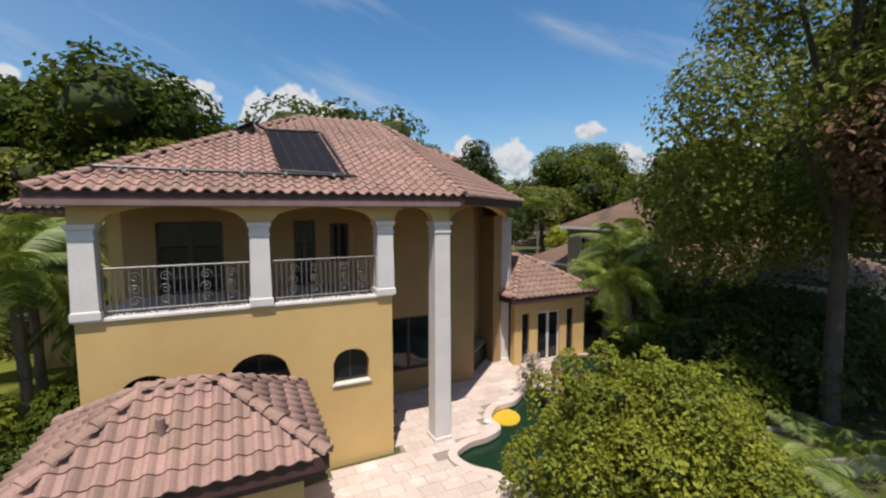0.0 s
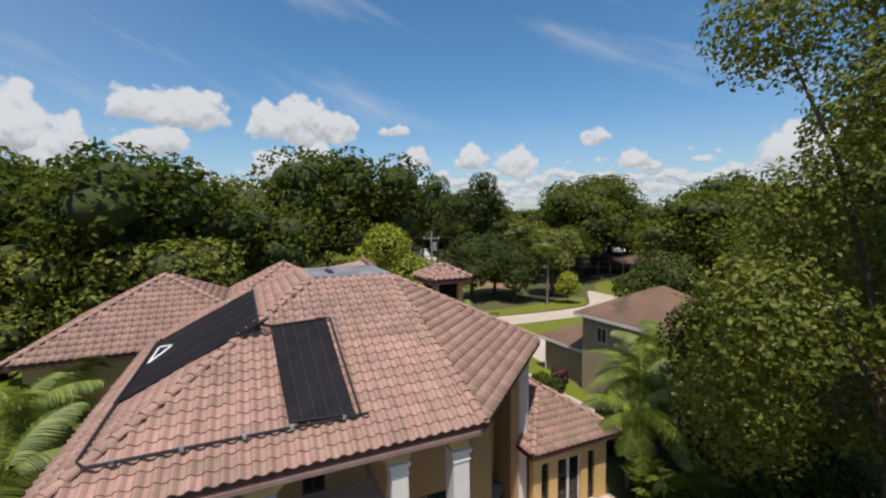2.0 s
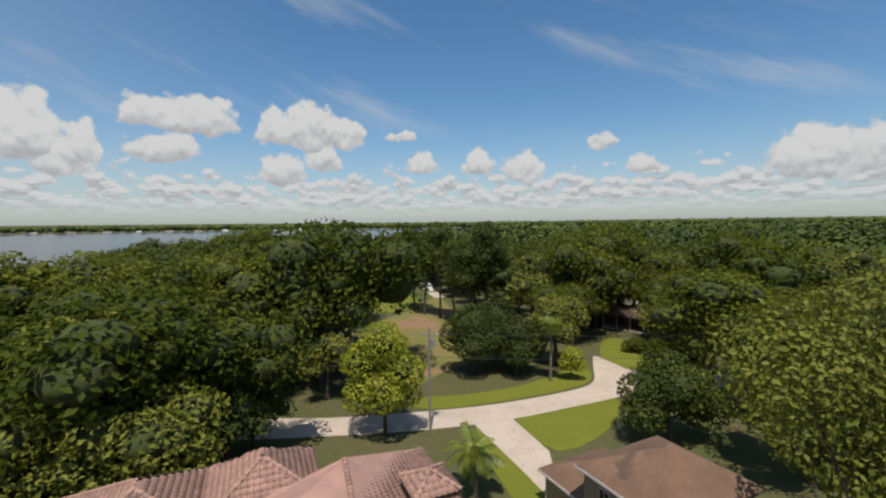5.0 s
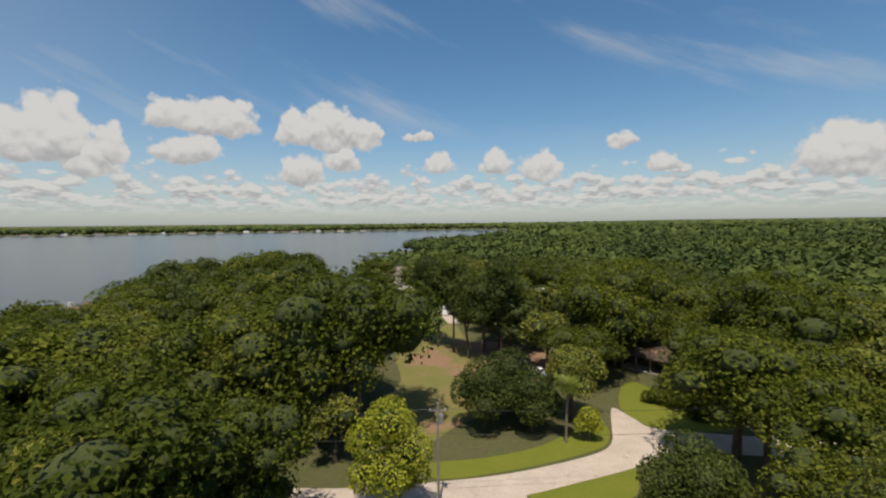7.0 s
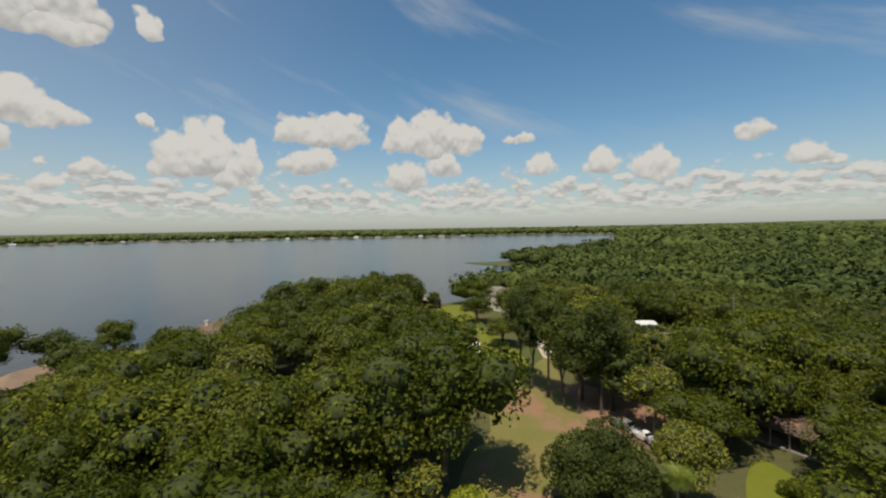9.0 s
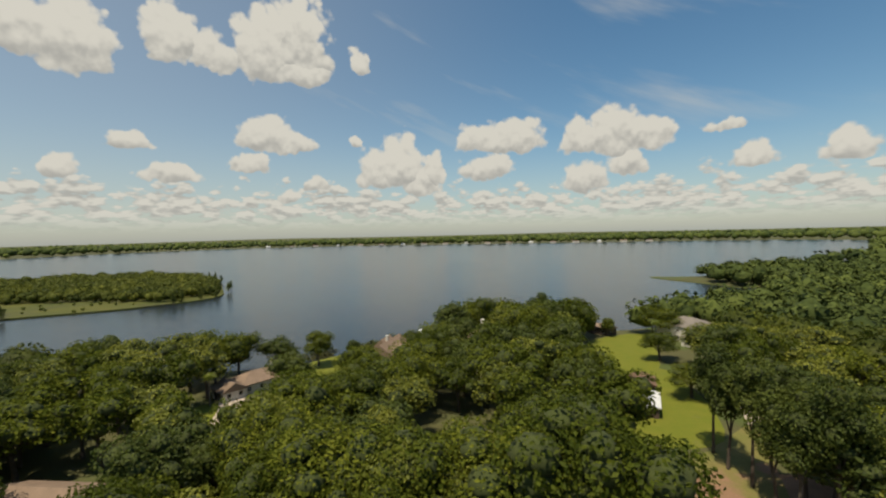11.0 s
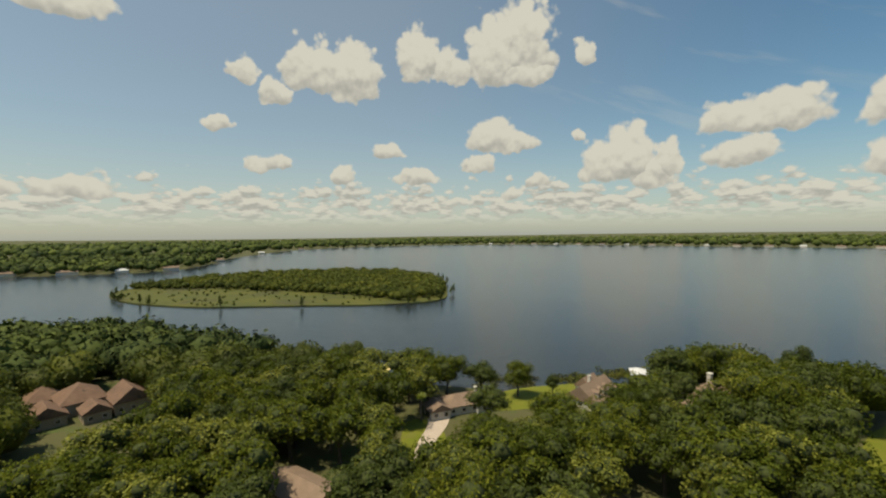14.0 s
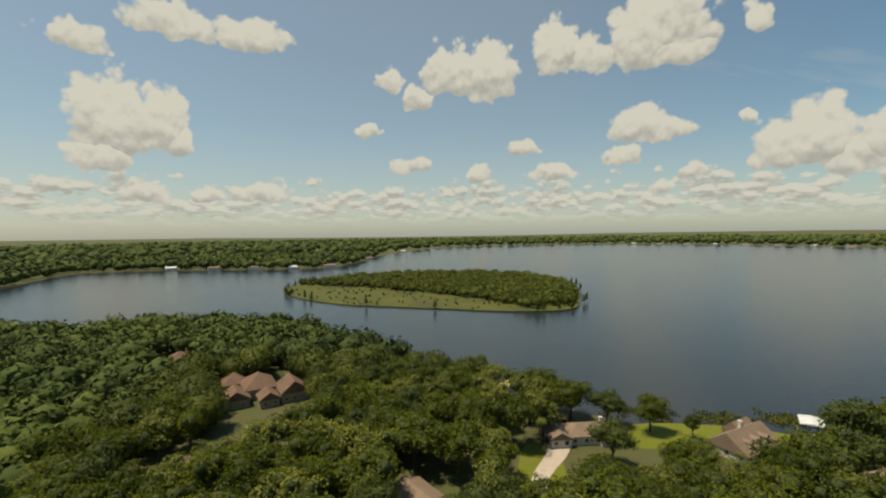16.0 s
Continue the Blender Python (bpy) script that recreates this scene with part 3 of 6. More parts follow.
def oak_lobes(rng, width, height, n=9):
    """Lobes of a broad rounded crown."""
    r = width / 2
    out = [(0, 0, height * 0.66, r * 0.62, 0.75)]
    for k in range(n):
        a = k * 2.4 + rng.random() * 0.8
        q = r * (0.25 + 0.48 * rng.random())
        s = r * (0.26 + 0.17 * rng.random())
        z = height * (0.5 + 0.32 * rng.random()) + (0.12 * height if q < 0.5 * r else 0)
        out.append((q * math.cos(a), q * math.sin(a), min(z, height - s * 0.8), s, 0.8))
    return out


def trunk_bm(rng, height, radius, lobes, sides=8):
    bm = bmesh.new()
    bend = rng.normal(size=2) * 0.25
    fork = height * 0.36
    tube(bm, [(0, 0, -0.3), (bend[0] * 0.3, bend[1] * 0.3, fork * 0.5), (bend[0], bend[1], fork), (bend[0] * 1.3, bend[1] * 1.3, height * 0.66)],
         [radius * 1.35, radius, radius * 0.85, radius * 0.35], sides)
    for l in lobes[1:7]:
        e = Vector(l[:3])
        s = Vector((bend[0], bend[1], fork * (0.75 + 0.4 * rng.random())))
        tube(bm, [s, s.lerp(e, 0.5) + Vector((0, 0, 0.1 * height * rng.random())), e], [radius * 0.5, radius * 0.32, radius * 0.1], 6)
    return bm


def tree_kind(name, label, seed, width, height, count, leaf, mat, category="tree", n=9, radius=0.32, core=0.71, lobes=None):
    """One tree (trunk and crown) at the origin, to be copied."""
    rng = np.random.default_rng(seed)
    lobes = lobes or oak_lobes(rng, width, height, n)
    t = thing(name, Matrix(), label, category)
    part("trunk", trunk_bm(rng, height, radius, lobes), M_BARK, t)
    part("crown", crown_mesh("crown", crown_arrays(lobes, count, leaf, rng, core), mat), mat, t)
    return t


def plant(kind, x, y, size=1.0, turn=None, z=None, group="", tall=1.0):
    turn = random.random() * 360 if turn is None else turn
    z = float(ground_height(np.array([x]), np.array([y]))[0]) if z is None else z
    c = copy_thing(kind, pose(x, y, z, 0, 0, turn))
    c.scale = (size, size, size * tall)
    if group:
        c["group"] = group
    return c


def remove_thing(ob):
    for o in (*ob.children_recursive, ob):
        bpy.data.objects.remove(o)


OAKS = [tree_kind("oak_tree", "broad live oak with a dense dark green crown", 10 + k, 11.5 + (k % 3) * 0.8, 12.5 + (k % 2) * 1.5, 5200, 0.34, M_OAK, n=13 + k % 4) for k in range(5)]
DEEPS = [tree_kind("shade_tree", "tall rounded shade tree with deep green leaves", 30 + k, 9 + k, 14.5 - k, 4800, 0.33, M_DEEP, n=13) for k in range(3)]
LIMES = [tree_kind("camphor_tree", "spreading tree with fresh green young leaves", 40 + k, 9.5, 11, 4800, 0.33, M_BRIGHT, n=13) for k in range(2)]
LOW_OAKS = [tree_kind("oak_tree", "broad live oak with a dense green crown", 10 + k, 11.5 + (k % 3) * 0.8, 12.5 + (k % 2) * 1.5, 1900, 0.52, (M_OAK, M_DEEP, M_OAK, M_BRIGHT)[k], n=12 + k % 4) for k in range(4)]

# ---- the villa; its own axes: s along the balcony wall, d inwards from it ----
KX, KY, UX, UY = -1.4, 11.6, 0.905, 0.4254
VILLA = Matrix(((UX, -UY, 0, KX), (UY, UX, 0, KY), (0, 0, 1, 0), (0, 0, 0, 1)))
EAVE, TOP = 7.22, 10.35
villa = thing("villa", VILLA, "two-storey ochre stucco villa with terracotta tile roofs and white columns", "house")


def arch_wall(bm, x0, x1, z0, z1, y0, y1, holes, steps=12):
    """A wall along x from x0 to x1 with arched holes (left, right, sill, spring, rise) cut through its thickness."""
    edges = sorted({x0, x1, *[h[0] for h in holes], *[h[1] for h in holes]})
    for a, b in zip(edges, edges[1:]):
        hole = next((h for h in holes if h[0] <= a + 1e-6 and b <= h[1] + 1e-6), None)
        if not hole:
            box(bm, a, b, y0, y1, z0, z1)
            continue
        l, r, sill, spring, rise = hole
        if sill > z0:
            box(bm, a, b, y0, y1, z0, sill)
        xs = [l + (r - l) * k / steps for k in range(steps + 1)]
        zs = [spring + rise * math.sqrt(max(0, 1 - ((x - (l + r) / 2) / ((r - l) / 2)) ** 2)) for x in xs]
        lo = [[bm.verts.new((x, y, z)) for x, z in zip(xs, zs)] for y in (y0, y1)]
        hi = [[bm.verts.new((x, y, z1)) for x in xs] for y in (y0, y1)]
        for k in range(steps):
            for f in ((lo[0][k], lo[0][k + 1], hi[0][k + 1], hi[0][k]), (lo[1][k + 1], lo[1][k], hi[1][k], hi[1][k + 1]),
                      (lo[0][k + 1], lo[0][k], lo[1][k], lo[1][k + 1]), (hi[0][k], hi[0][k + 1], hi[1][k + 1], hi[1][k])):
                bm.faces.new(f)
        for k in (0, steps):
            bm.faces.new((lo[0][k], hi[0][k], hi[1][k], lo[1][k]))
    bmesh.ops.remove_doubles(bm, verts=list(bm.verts), dist=0.0005)
    return bm


def plain(bm):
    """Vertices and faces of a bmesh, for shared meshes."""
    bm.verts.index_update()
    out = [tuple(v.co) for v in bm.verts], [[v.index for v in f.verts] for f in bm.faces]
    bm.free()
    return out


WINDOWS = [(-6.22, -5.1, 2.2, 2.72, 0.48), (-4.08, -2.68, 2.1, 2.78, 0.58), (-1.62, -0.66, 2.28, 2.82, 0.36)]
part("front_wall", arch_wall(bmesh.new(), -6.85, 0.0, 0.0, 4.5, 0.0, 0.3, WINDOWS), M_STUCCO, villa)
part("side_wall", boxes((-0.3, 0.0, 0.3, 3.6, 0.0, 4.42)), M_STUCCO, villa)
part("side_wall", boxes((-6.85, -6.55, 0.3, 11, 0.0, 4.42), (-6.85, -6.55, 2.9, 11, 4.42, 7.0)), M_STUCCO, villa)
for l, r, sill, spring, rise in WINDOWS:
    w = part("window", boxes((l, r, 0.2, 0.26, sill, spring + rise)), M_FRAME, villa)
    part("pane", boxes((l + 0.05, (l + r) / 2 - 0.025, 0.18, 0.21, sill + 0.05, spring + rise * 0.9), ((l + r) / 2 + 0.025, r - 0.05, 0.18, 0.21, sill + 0.05, spring + rise * 0.9)), M_GLASS, w)
    part("sill", boxes((l - 0.04, r + 0.04, -0.05, 0.16, sill - 0.05, sill + 0.002), bevel=0.012), M_WHITE, villa)
# balcony floor, kerb and beam
part("balcony_floor", boxes((-6.55, -0.02, 0.02, 3.6, 4.2, 4.47)), M_TRAV, villa)
part("balcony_kerb", boxes((-6.88, 0.04, -0.05, 0.36, 4.5, 4.57), bevel=0.015), M_WHITE, villa)
ARCHES = [(-6.4, -3.5, 4.56, 6.52, 0.42), (-3.05, -0.42, 4.56, 6.52, 0.4), (0.06, 1.26, 4.56, 6.5, 0.42)]
bm = bmesh.new()
arch_wall(bm, -6.85, 1.75, 6.52, 7.06, 0.0, 0.34, [(a, b, 6.52, 6.52, r) for a, b, _, _, r in ARCHES])
part("arcade_beam", bm, M_STUCCO, villa)


def column(s, d, z0, z1, w, turn=0.0):
    """A square tapered column with a plinth and a moulded cap."""
    c = new("column")
    bm = bmesh.new()
    h = w / 2
    rings = [(z0, h * 1.14), (z0 + 0.16, h * 1.14), (z0 + 0.19, h * 1.02), (z1 - 0.34, h * 0.92), (z1 - 0.32, h * 1.02), (z1 - 0.27, h * 1.02), (z1 - 0.25, h * 0.93), (z1 - 0.12, h * 0.95),
             (z1 - 0.1, h * 1.1), (z1 - 0.03, h * 1.16), (z1, h * 1.16)]
    loops = [[bm.verts.new((x * q, y * q, z)) for x, y in ((-1, -1), (1, -1), (1, 1), (-1, 1))] for z, q in rings]
    for a, b in zip(loops, loops[1:]):
        for k in range(4):
            bm.faces.new((a[k], a[(k + 1) % 4], b[(k + 1) % 4], b[k]))
    bm.faces.new(loops[0][::-1])
    bm.faces.new(loops[-1])
    bpy.data.objects.remove(c)
    ob = part("column", bm, M_WHITE, villa)
    ob.matrix_basis = pose(s, d, 0, 0, 0, turn)
    return ob


for s in (-6.64, -3.28, -0.18):
    column(s, 0.16, 4.56, 6.55, 0.46)
column(1.5, 0.16, 0.0, 6.52, 0.5)
column(7.05, 5.2, 0.0, 6.52, 0.55, 45)
# the oblique arcade over the tall porch
bm = bmesh.new()
L = math.hypot(7.05 - 1.5, 5.2 - 0.16)
arch_wall(bm, 0.0, L, 6.5, 7.06, -0.17, 0.17, [(0.3, L - 0.3, 6.5, 6.45, 0.55)], 20)
ob = part("porch_beam", bm, M_STUCCO, villa)
ob.matrix_basis = pose(1.5, 0.16, 0, 0, 0, math.degrees(math.atan2(5.04, 5.55)))
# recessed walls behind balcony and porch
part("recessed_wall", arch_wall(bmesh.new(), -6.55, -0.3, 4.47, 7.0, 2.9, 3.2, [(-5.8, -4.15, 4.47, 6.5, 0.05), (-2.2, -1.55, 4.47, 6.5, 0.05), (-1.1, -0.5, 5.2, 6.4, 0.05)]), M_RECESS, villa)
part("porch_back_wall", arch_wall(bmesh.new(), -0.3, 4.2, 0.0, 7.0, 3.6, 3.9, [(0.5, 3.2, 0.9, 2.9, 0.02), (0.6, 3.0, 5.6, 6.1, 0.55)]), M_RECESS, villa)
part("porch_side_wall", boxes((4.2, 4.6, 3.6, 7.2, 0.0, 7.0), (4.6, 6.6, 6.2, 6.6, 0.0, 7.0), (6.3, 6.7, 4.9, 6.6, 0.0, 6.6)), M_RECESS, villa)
part("right_wall", boxes((7.0, 7.4, 5.6, 12.5, 0.0, 7.0)), M_STUCCO, villa)
part("rear_wall", boxes((-6.6, 7.4, 12.2, 12.5, 0.0, 7.0)), M_STUCCO, villa)
for name, d in (("balcony_door", (-5.8, -4.15, 3.02, 3.08, 4.47, 6.53)), ("balcony_door", (-2.2, -1.55, 3.02, 3.08, 4.47, 6.53)), ("upper_window", (-1.1, -0.5, 3.02, 3.08, 5.2, 6.43)), ("porch_window", (0.5, 3.2, 3.72, 3.78, 0.9, 2.92)), ("porch_window", (0.6, 3.0, 3.72, 3.78, 5.6, 6.65))):
    w = part(name, boxes((d[0], d[0] + 0.07, d[2] - 0.04, d[3], d[4], d[5]), (d[1] - 0.07, d[1], d[2] - 0.04, d[3], d[4], d[5]), (d[0] + 0.07, d[1] - 0.07, d[2] - 0.04, d[3], d[5] - 0.07, d[5]),
                         (d[0] + 0.07, d[1] - 0.07, d[2] - 0.04, d[3], d[4], d[4] + 0.09), ((d[0] + d[1]) / 2 - 0.05, (d[0] + d[1]) / 2 + 0.05, d[2] - 0.04, d[3], d[4] + 0.09, d[5] - 0.07)), M_FRAME, villa)
    mid = (d[0] + d[1]) / 2
    for a, b in ((d[0] + 0.07, mid - 0.05), (mid + 0.05, d[1] - 0.07)):
        part("pane", boxes((a, b, d[2], d[2] + 0.02, d[4] + 0.09, d[5] - 0.07)), M_GLASS, w)
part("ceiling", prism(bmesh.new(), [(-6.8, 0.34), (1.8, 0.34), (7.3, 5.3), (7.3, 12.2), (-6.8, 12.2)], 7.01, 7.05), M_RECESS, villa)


# ---- roofs ----
def roof_deck(parent, corners, faces, mat=M_FASCIA, thick=0.2):
    bm = bmesh.new()
    up = [bm.verts.new(c) for c in corners]
    dn = [bm.verts.new((c[0], c[1], c[2] - thick)) for c in corners]
    for f in faces:
        bm.faces.new([up[i] for i in f])
        bm.faces.new([dn[i] for i in reversed(f)])
    used = {}
    for f in faces:
        for a, b in zip(f, f[1:] + f[:1]):
            used[frozenset((a, b))] = used.get(frozenset((a, b)), 0) + 1
            used[(a, b)] = True
    for f in faces:
        for a, b in zip(f, f[1:] + f[:1]):
            if used[frozenset((a, b))] == 1:
                bm.faces.new((up[a], dn[a], dn[b], up[b]))
    return part("roof", bm, mat, parent)


TILE_W, TILE_L = 0.3, 0.345


def tile_shape(w=TILE_W, l=TILE_L + 0.05, steps=6):
    """One S-shaped pan tile: x across, y up the slope, z off the roof."""
    xs = [w * k / steps for k in range(steps + 1)]
    zs = [0.075 * math.sin(math.pi * min(1, k / steps / 0.62)) + (0.0 if k / steps < 0.62 else -0.012 * math.sin(math.pi * (k / steps - 0.62) / 0.38)) for k in range(steps + 1)]
    v = [(x, 0.0, z + 0.05) for x, z in zip(xs, zs)] + [(x, l, z + 0.012) for x, z in zip(xs, zs)] + [(x, 0.0, z + 0.012) for x, z in zip(xs, zs)]
    m = steps + 1
    f = []
    for k in range(steps):
        f += [(k, k + 1, m + k + 1), (k, m + k + 1, m + k), (2 * m + k, 2 * m + k + 1, k + 1), (2 * m + k, k + 1, k)]
    return np.array(v), np.array(f)


TILE_V, TILE_F = tile_shape()
TILE_MESH = mesh_from("roof_tile", TILE_V.tolist(), TILE_F.tolist(), M_TILE)


def lay_tiles(parent, facet, singles=0, stretch=None):
    """S tiles in courses over a roof facet whose first edge is its eave. The first ones up to singles are objects of their own, the rest one mesh."""
    p = [Vector(c) for c in facet]
    e = (p[1] - p[0]).normalized()
    n = (p[1] - p[0]).cross(p[-1] - p[0]).normalized()
    if n.z < 0:
        n = -n
    g = n.cross(e)
    if g.z < 0:
        g = -g
    flat = [((q - p[0]).dot(e), (q - p[0]).dot(g)) for q in p]
    x0, x1, y1 = min(q[0] for q in flat), max(q[0] for q in flat), max(q[1] for q in flat)
    turn = Matrix((e, g, n)).transposed()
    vs, fs, k, made = [], [], 0, 0
    rng = np.random.default_rng(int(abs(p[0].x * 100)) + 3)
    T3 = np.array(turn)
    for j in range(int(y1 / TILE_L) + 1):
        for i in range(int((x1 - x0) / TILE_W) + 1):
            cx, cy = x0 + i * TILE_W, j * TILE_L - 0.06
            if not inside(np.array([cx + TILE_W * 0.5]), np.array([max(cy + TILE_L * 0.6, 0.02)]), flat)[0]:
                continue
            lift = 0.006 * rng.random()
            at = p[0] + e * cx + g * cy + n * (0.01 + lift)
            if made < singles and (stretch is None or stretch[0] < cx < stretch[1]):
                ob = new("roof_tile", TILE_MESH)
                ob.parent = parent
                ob.matrix_basis = Matrix.Translation(at) @ turn.to_4x4()
                made += 1
                continue
            vs.append((TILE_V @ T3.T) + np.array(at))
            fs.append(TILE_F + k)
            k += len(TILE_V)
    if vs:
        ob = part("roof_tiles", array_mesh("roof_tiles", np.concatenate(vs), np.concatenate(fs), M_TILE), M_TILE, parent)
        ob["kind"] = "stuff"


def lay_caps(parent, a, b, width=0.12):
    """Overlapping half-round ridge tiles from a up to b."""
    a, b = Vector(a), Vector(b)
    d = (b - a).normalized()
    side = d.cross(Vector((0, 0, 1))).normalized()
    up = side.cross(d)
    bm = bmesh.new()
    for k in range(int((b - a).length / 0.34)):
        rings = []
        for t, r in ((0.0, 1.15), (0.4, 0.9)):
            c = a + d * (k * 0.34 + t)
            rings.append([bm.verts.new(c + side * (width * r * math.cos(w)) + up * (0.02 + (0.045 if t == 0 else 0.01) + width * 0.75 * r * math.sin(w))) for w in [math.pi * q / 6 for q in range(7)]])
        for q in range(6):
            bm.faces.new((rings[0][q], rings[0][q + 1], rings[1][q + 1], rings[1][q]))
        bm.faces.new(rings[0][::-1])
    ob = part("ridge_tiles", bm, M_CAP, parent)
    ob["kind"] = "stuff"


def tiled_roof(parent, corners, facets, caps, bare=(), singles=0, stretch=None):
    roof = roof_deck(parent, corners, [list(f) for f in (*facets, *bare)], M_TILE, 0.08)
    for k, f in enumerate(facets):
        lay_tiles(roof, [corners[i] for i in f], singles if k == 0 else 0, stretch)
    for a, b in caps:
        lay_caps(roof, corners[a], corners[b])
    low = min(c[2] for c in corners)
    done = set()
    for f in facets:
        for i, j in zip(f, (*f[1:], f[0])):
            if corners[i][2] == low and corners[j][2] == low and frozenset((i, j)) not in done:
                done.add(frozenset((i, j)))
                a, b = Vector(corners[i]), Vector(corners[j])
                w = (b - a).normalized().cross(Vector((0, 0, 1))) * 0.03
                bm = bmesh.new()
                prism(bm, [(p.x, p.y) for p in (a - w, b - w, b + w, a + w)], low - 0.24, low - 0.005)
                part("fascia", bm, M_FASCIA, roof)
    return roof


C = [(-7.4, -0.27, EAVE), (2.07, -0.27, EAVE), (8.13, 5.43, EAVE), (8.13, 18.0, EAVE), (-7.4, 14.0, EAVE),
     (-1.4, 6.15, TOP), (1.6, 6.4, TOP), (1.87, 9.65, TOP), (-1.45, 9.7, TOP), (2.2, 13.2, TOP + 0.05)]
main = tiled_roof(villa, C, [(0, 1, 6, 5), (1, 2, 6), (4, 0, 5, 8), (2, 3, 9, 7, 6)], [(0, 5), (1, 6), (2, 6), (4, 8), (7, 9)], [(5, 6, 7, 8), (3, 4, 9), (4, 8, 7, 9)], 290)
part("roof_membrane", boxes((-1.4, 1.7, 6.3, 9.65, TOP - 0.05, TOP + 0.1)), M_FLATROOF, villa, "weathered grey flat roof cap")
part("gutter", boxes((-7.42, 1.95, -0.33, -0.22, EAVE - 0.3, EAVE - 0.16), bevel=0.02), M_TRIM, villa)
part("roof_hatch", boxes((-0.55, -0.35, 7.3, 8.3, TOP + 0.1, TOP + 0.17), bevel=0.01), M_PIPE, villa, "narrow black slot on the flat roof")
# rear left wing and rear roofs
W = [(-12.3, 12.1, 7.0), (-1.9, 12.1, 7.0), (-1.9, 21.4, 7.0), (-12.4, 21.4, 7.0), (-7.2, 15.6, 9.83), (-7.2, 16.4, 9.83)]
tiled_roof(villa, W, [(0, 1, 4), (3, 0, 4, 5), (1, 2, 5, 4), (2, 3, 5)], [(0, 4), (1, 4), (3, 5)])
part("rear_wing_wall", boxes((-11.8, -6.86, 12.5, 21.0, 0.0, 6.85)), M_STUCCO, villa)
W = [(-4.3, 13.3, 8.55), (1.2, 13.3, 8.55), (1.2, 18.6, 8.55), (-4.3, 18.6, 8.55), (-1.6, 15.6, 10.14), (-1.6, 16.3, 10.14)]
tiled_roof(villa, W, [(0, 1, 4), (3, 0, 4, 5), (1, 2, 5, 4), (2, 3, 5)], [(0, 4), (1, 4), (4, 5)])
part("rear_hall_wall", boxes((-3.9, 0.8, 13.7, 18.2, 0.0, 8.4)), M_STUCCO, villa)
# lantern turret
W = [(4.75, 9.65, 9.5), (7.05, 9.65, 9.5), (7.05, 11.95, 9.5), (4.75, 11.95, 9.5), (5.9, 10.8, 10.15)]
tiled_roof(villa, W, [(0, 1, 4), (1, 2, 4), (2, 3, 4), (3, 0, 4)], [(0, 4), (1, 4), (2, 4), (3, 4)])
turret = part("turret_wall", boxes((5.1, 6.7, 10.0, 11.6, 7.4, 8.35), (5.1, 5.35, 10.0, 10.25, 8.35, 9.32), (6.45, 6.7, 10.0, 10.25, 8.35, 9.32), (5.1, 5.35, 11.35, 11.6, 8.35, 9.32), (6.45, 6.7, 11.35, 11.6, 8.35, 9.32)), M_STUCCO, villa)
part("window", boxes((5.3, 6.5, 10.2, 11.4, 8.35, 9.32)), M_GLASS, turret)
# single-storey garden room
W = [(6.6, 3.75, 3.12), (11.3, 3.75, 3.12), (11.3, 9.5, 3.12), (6.6, 9.5, 3.12), (8.9, 6.6, 4.65), (8.9, 9.4, 4.65)]
tiled_roof(villa, W, [(0, 1, 4), (1, 2, 5, 4), (3, 0, 4, 5)], [(0, 4), (1, 4)])
OPEN = [(7.35, 7.75, 0.0, 2.3, 0.02), (8.2, 9.45, 0.0, 2.3, 0.02), (9.85, 10.25, 0.0, 2.3, 0.02)]
part("garden_room_wall", arch_wall(bmesh.new(), 6.95, 10.9, 0.0, 2.95, 4.2, 4.5, OPEN), M_STUCCO, villa)
part("garden_room_wall", boxes((10.6, 10.9, 4.5, 9.3, 0.0, 2.95), (6.95, 10.9, 9.0, 9.3, 0.0, 2.95)), M_STUCCO, villa)
for l, r, *_ in OPEN:
    w = part("glazed_door" if r - l > 1 else "window", boxes((l, l + 0.06, 4.3, 4.36, 0, 2.3), (r - 0.06, r, 4.3, 4.36, 0, 2.3), (l + 0.06, r - 0.06, 4.3, 4.36, 2.22, 2.3), (l + 0.06, r - 0.06, 4.3, 4.36, 0, 0.1),
             ((l + r) / 2 - 0.06, (l + r) / 2 + 0.06, 4.29, 4.36, 0.1, 2.22)) if r - l > 1 else boxes((l, l + 0.04, 4.3, 4.36, 0, 2.3), (r - 0.04, r, 4.3, 4.36, 0, 2.3), (l + 0.04, r - 0.04, 4.3, 4.36, 0, 0.08)), M_WHITE if r - l > 1 else M_FRAME, villa)
    part("pane", boxes((l + 0.05, r - 0.05, 4.33, 4.345, 0.08, 2.24)), M_GLASS, w)
# low pavilion in front of the balcony wall
pavilion = thing("pool_pavilion", VILLA, "low ochre pavilion with a hipped terracotta tile roof", "pavilion")
W = [(-6.95, -4.05, 2.75), (-2.5, -4.05, 2.75), (-2.5, -0.75, 2.75), (-6.95, -0.75, 2.75), (-5.3, -2.4, 3.72), (-4.15, -2.4, 3.72)]
tiled_roof(pavilion, W, [(0, 1, 5, 4), (1, 2, 5), (2, 3, 4, 5), (3, 0, 4)], [(0, 4), (1, 5), (2, 5), (3, 4), (4, 5)], singles=120)
part("wall", boxes((-6.6, -2.85, -3.7, -3.4, 0.0, 2.6), (-6.6, -6.3, -3.4, -0.9, 0.0, 2.6), (-3.15, -2.85, -3.4, -0.9, 0.0, 2.6)), M_STUCCO, pavilion)
part("fascia", boxes((-6.9, -2.55, -4.02, -3.96, 2.38, 2.6), (-2.58, -2.53, -3.96, -0.8, 2.38, 2.6)), M_FASCIA, pavilion)
vent = bmesh.new()
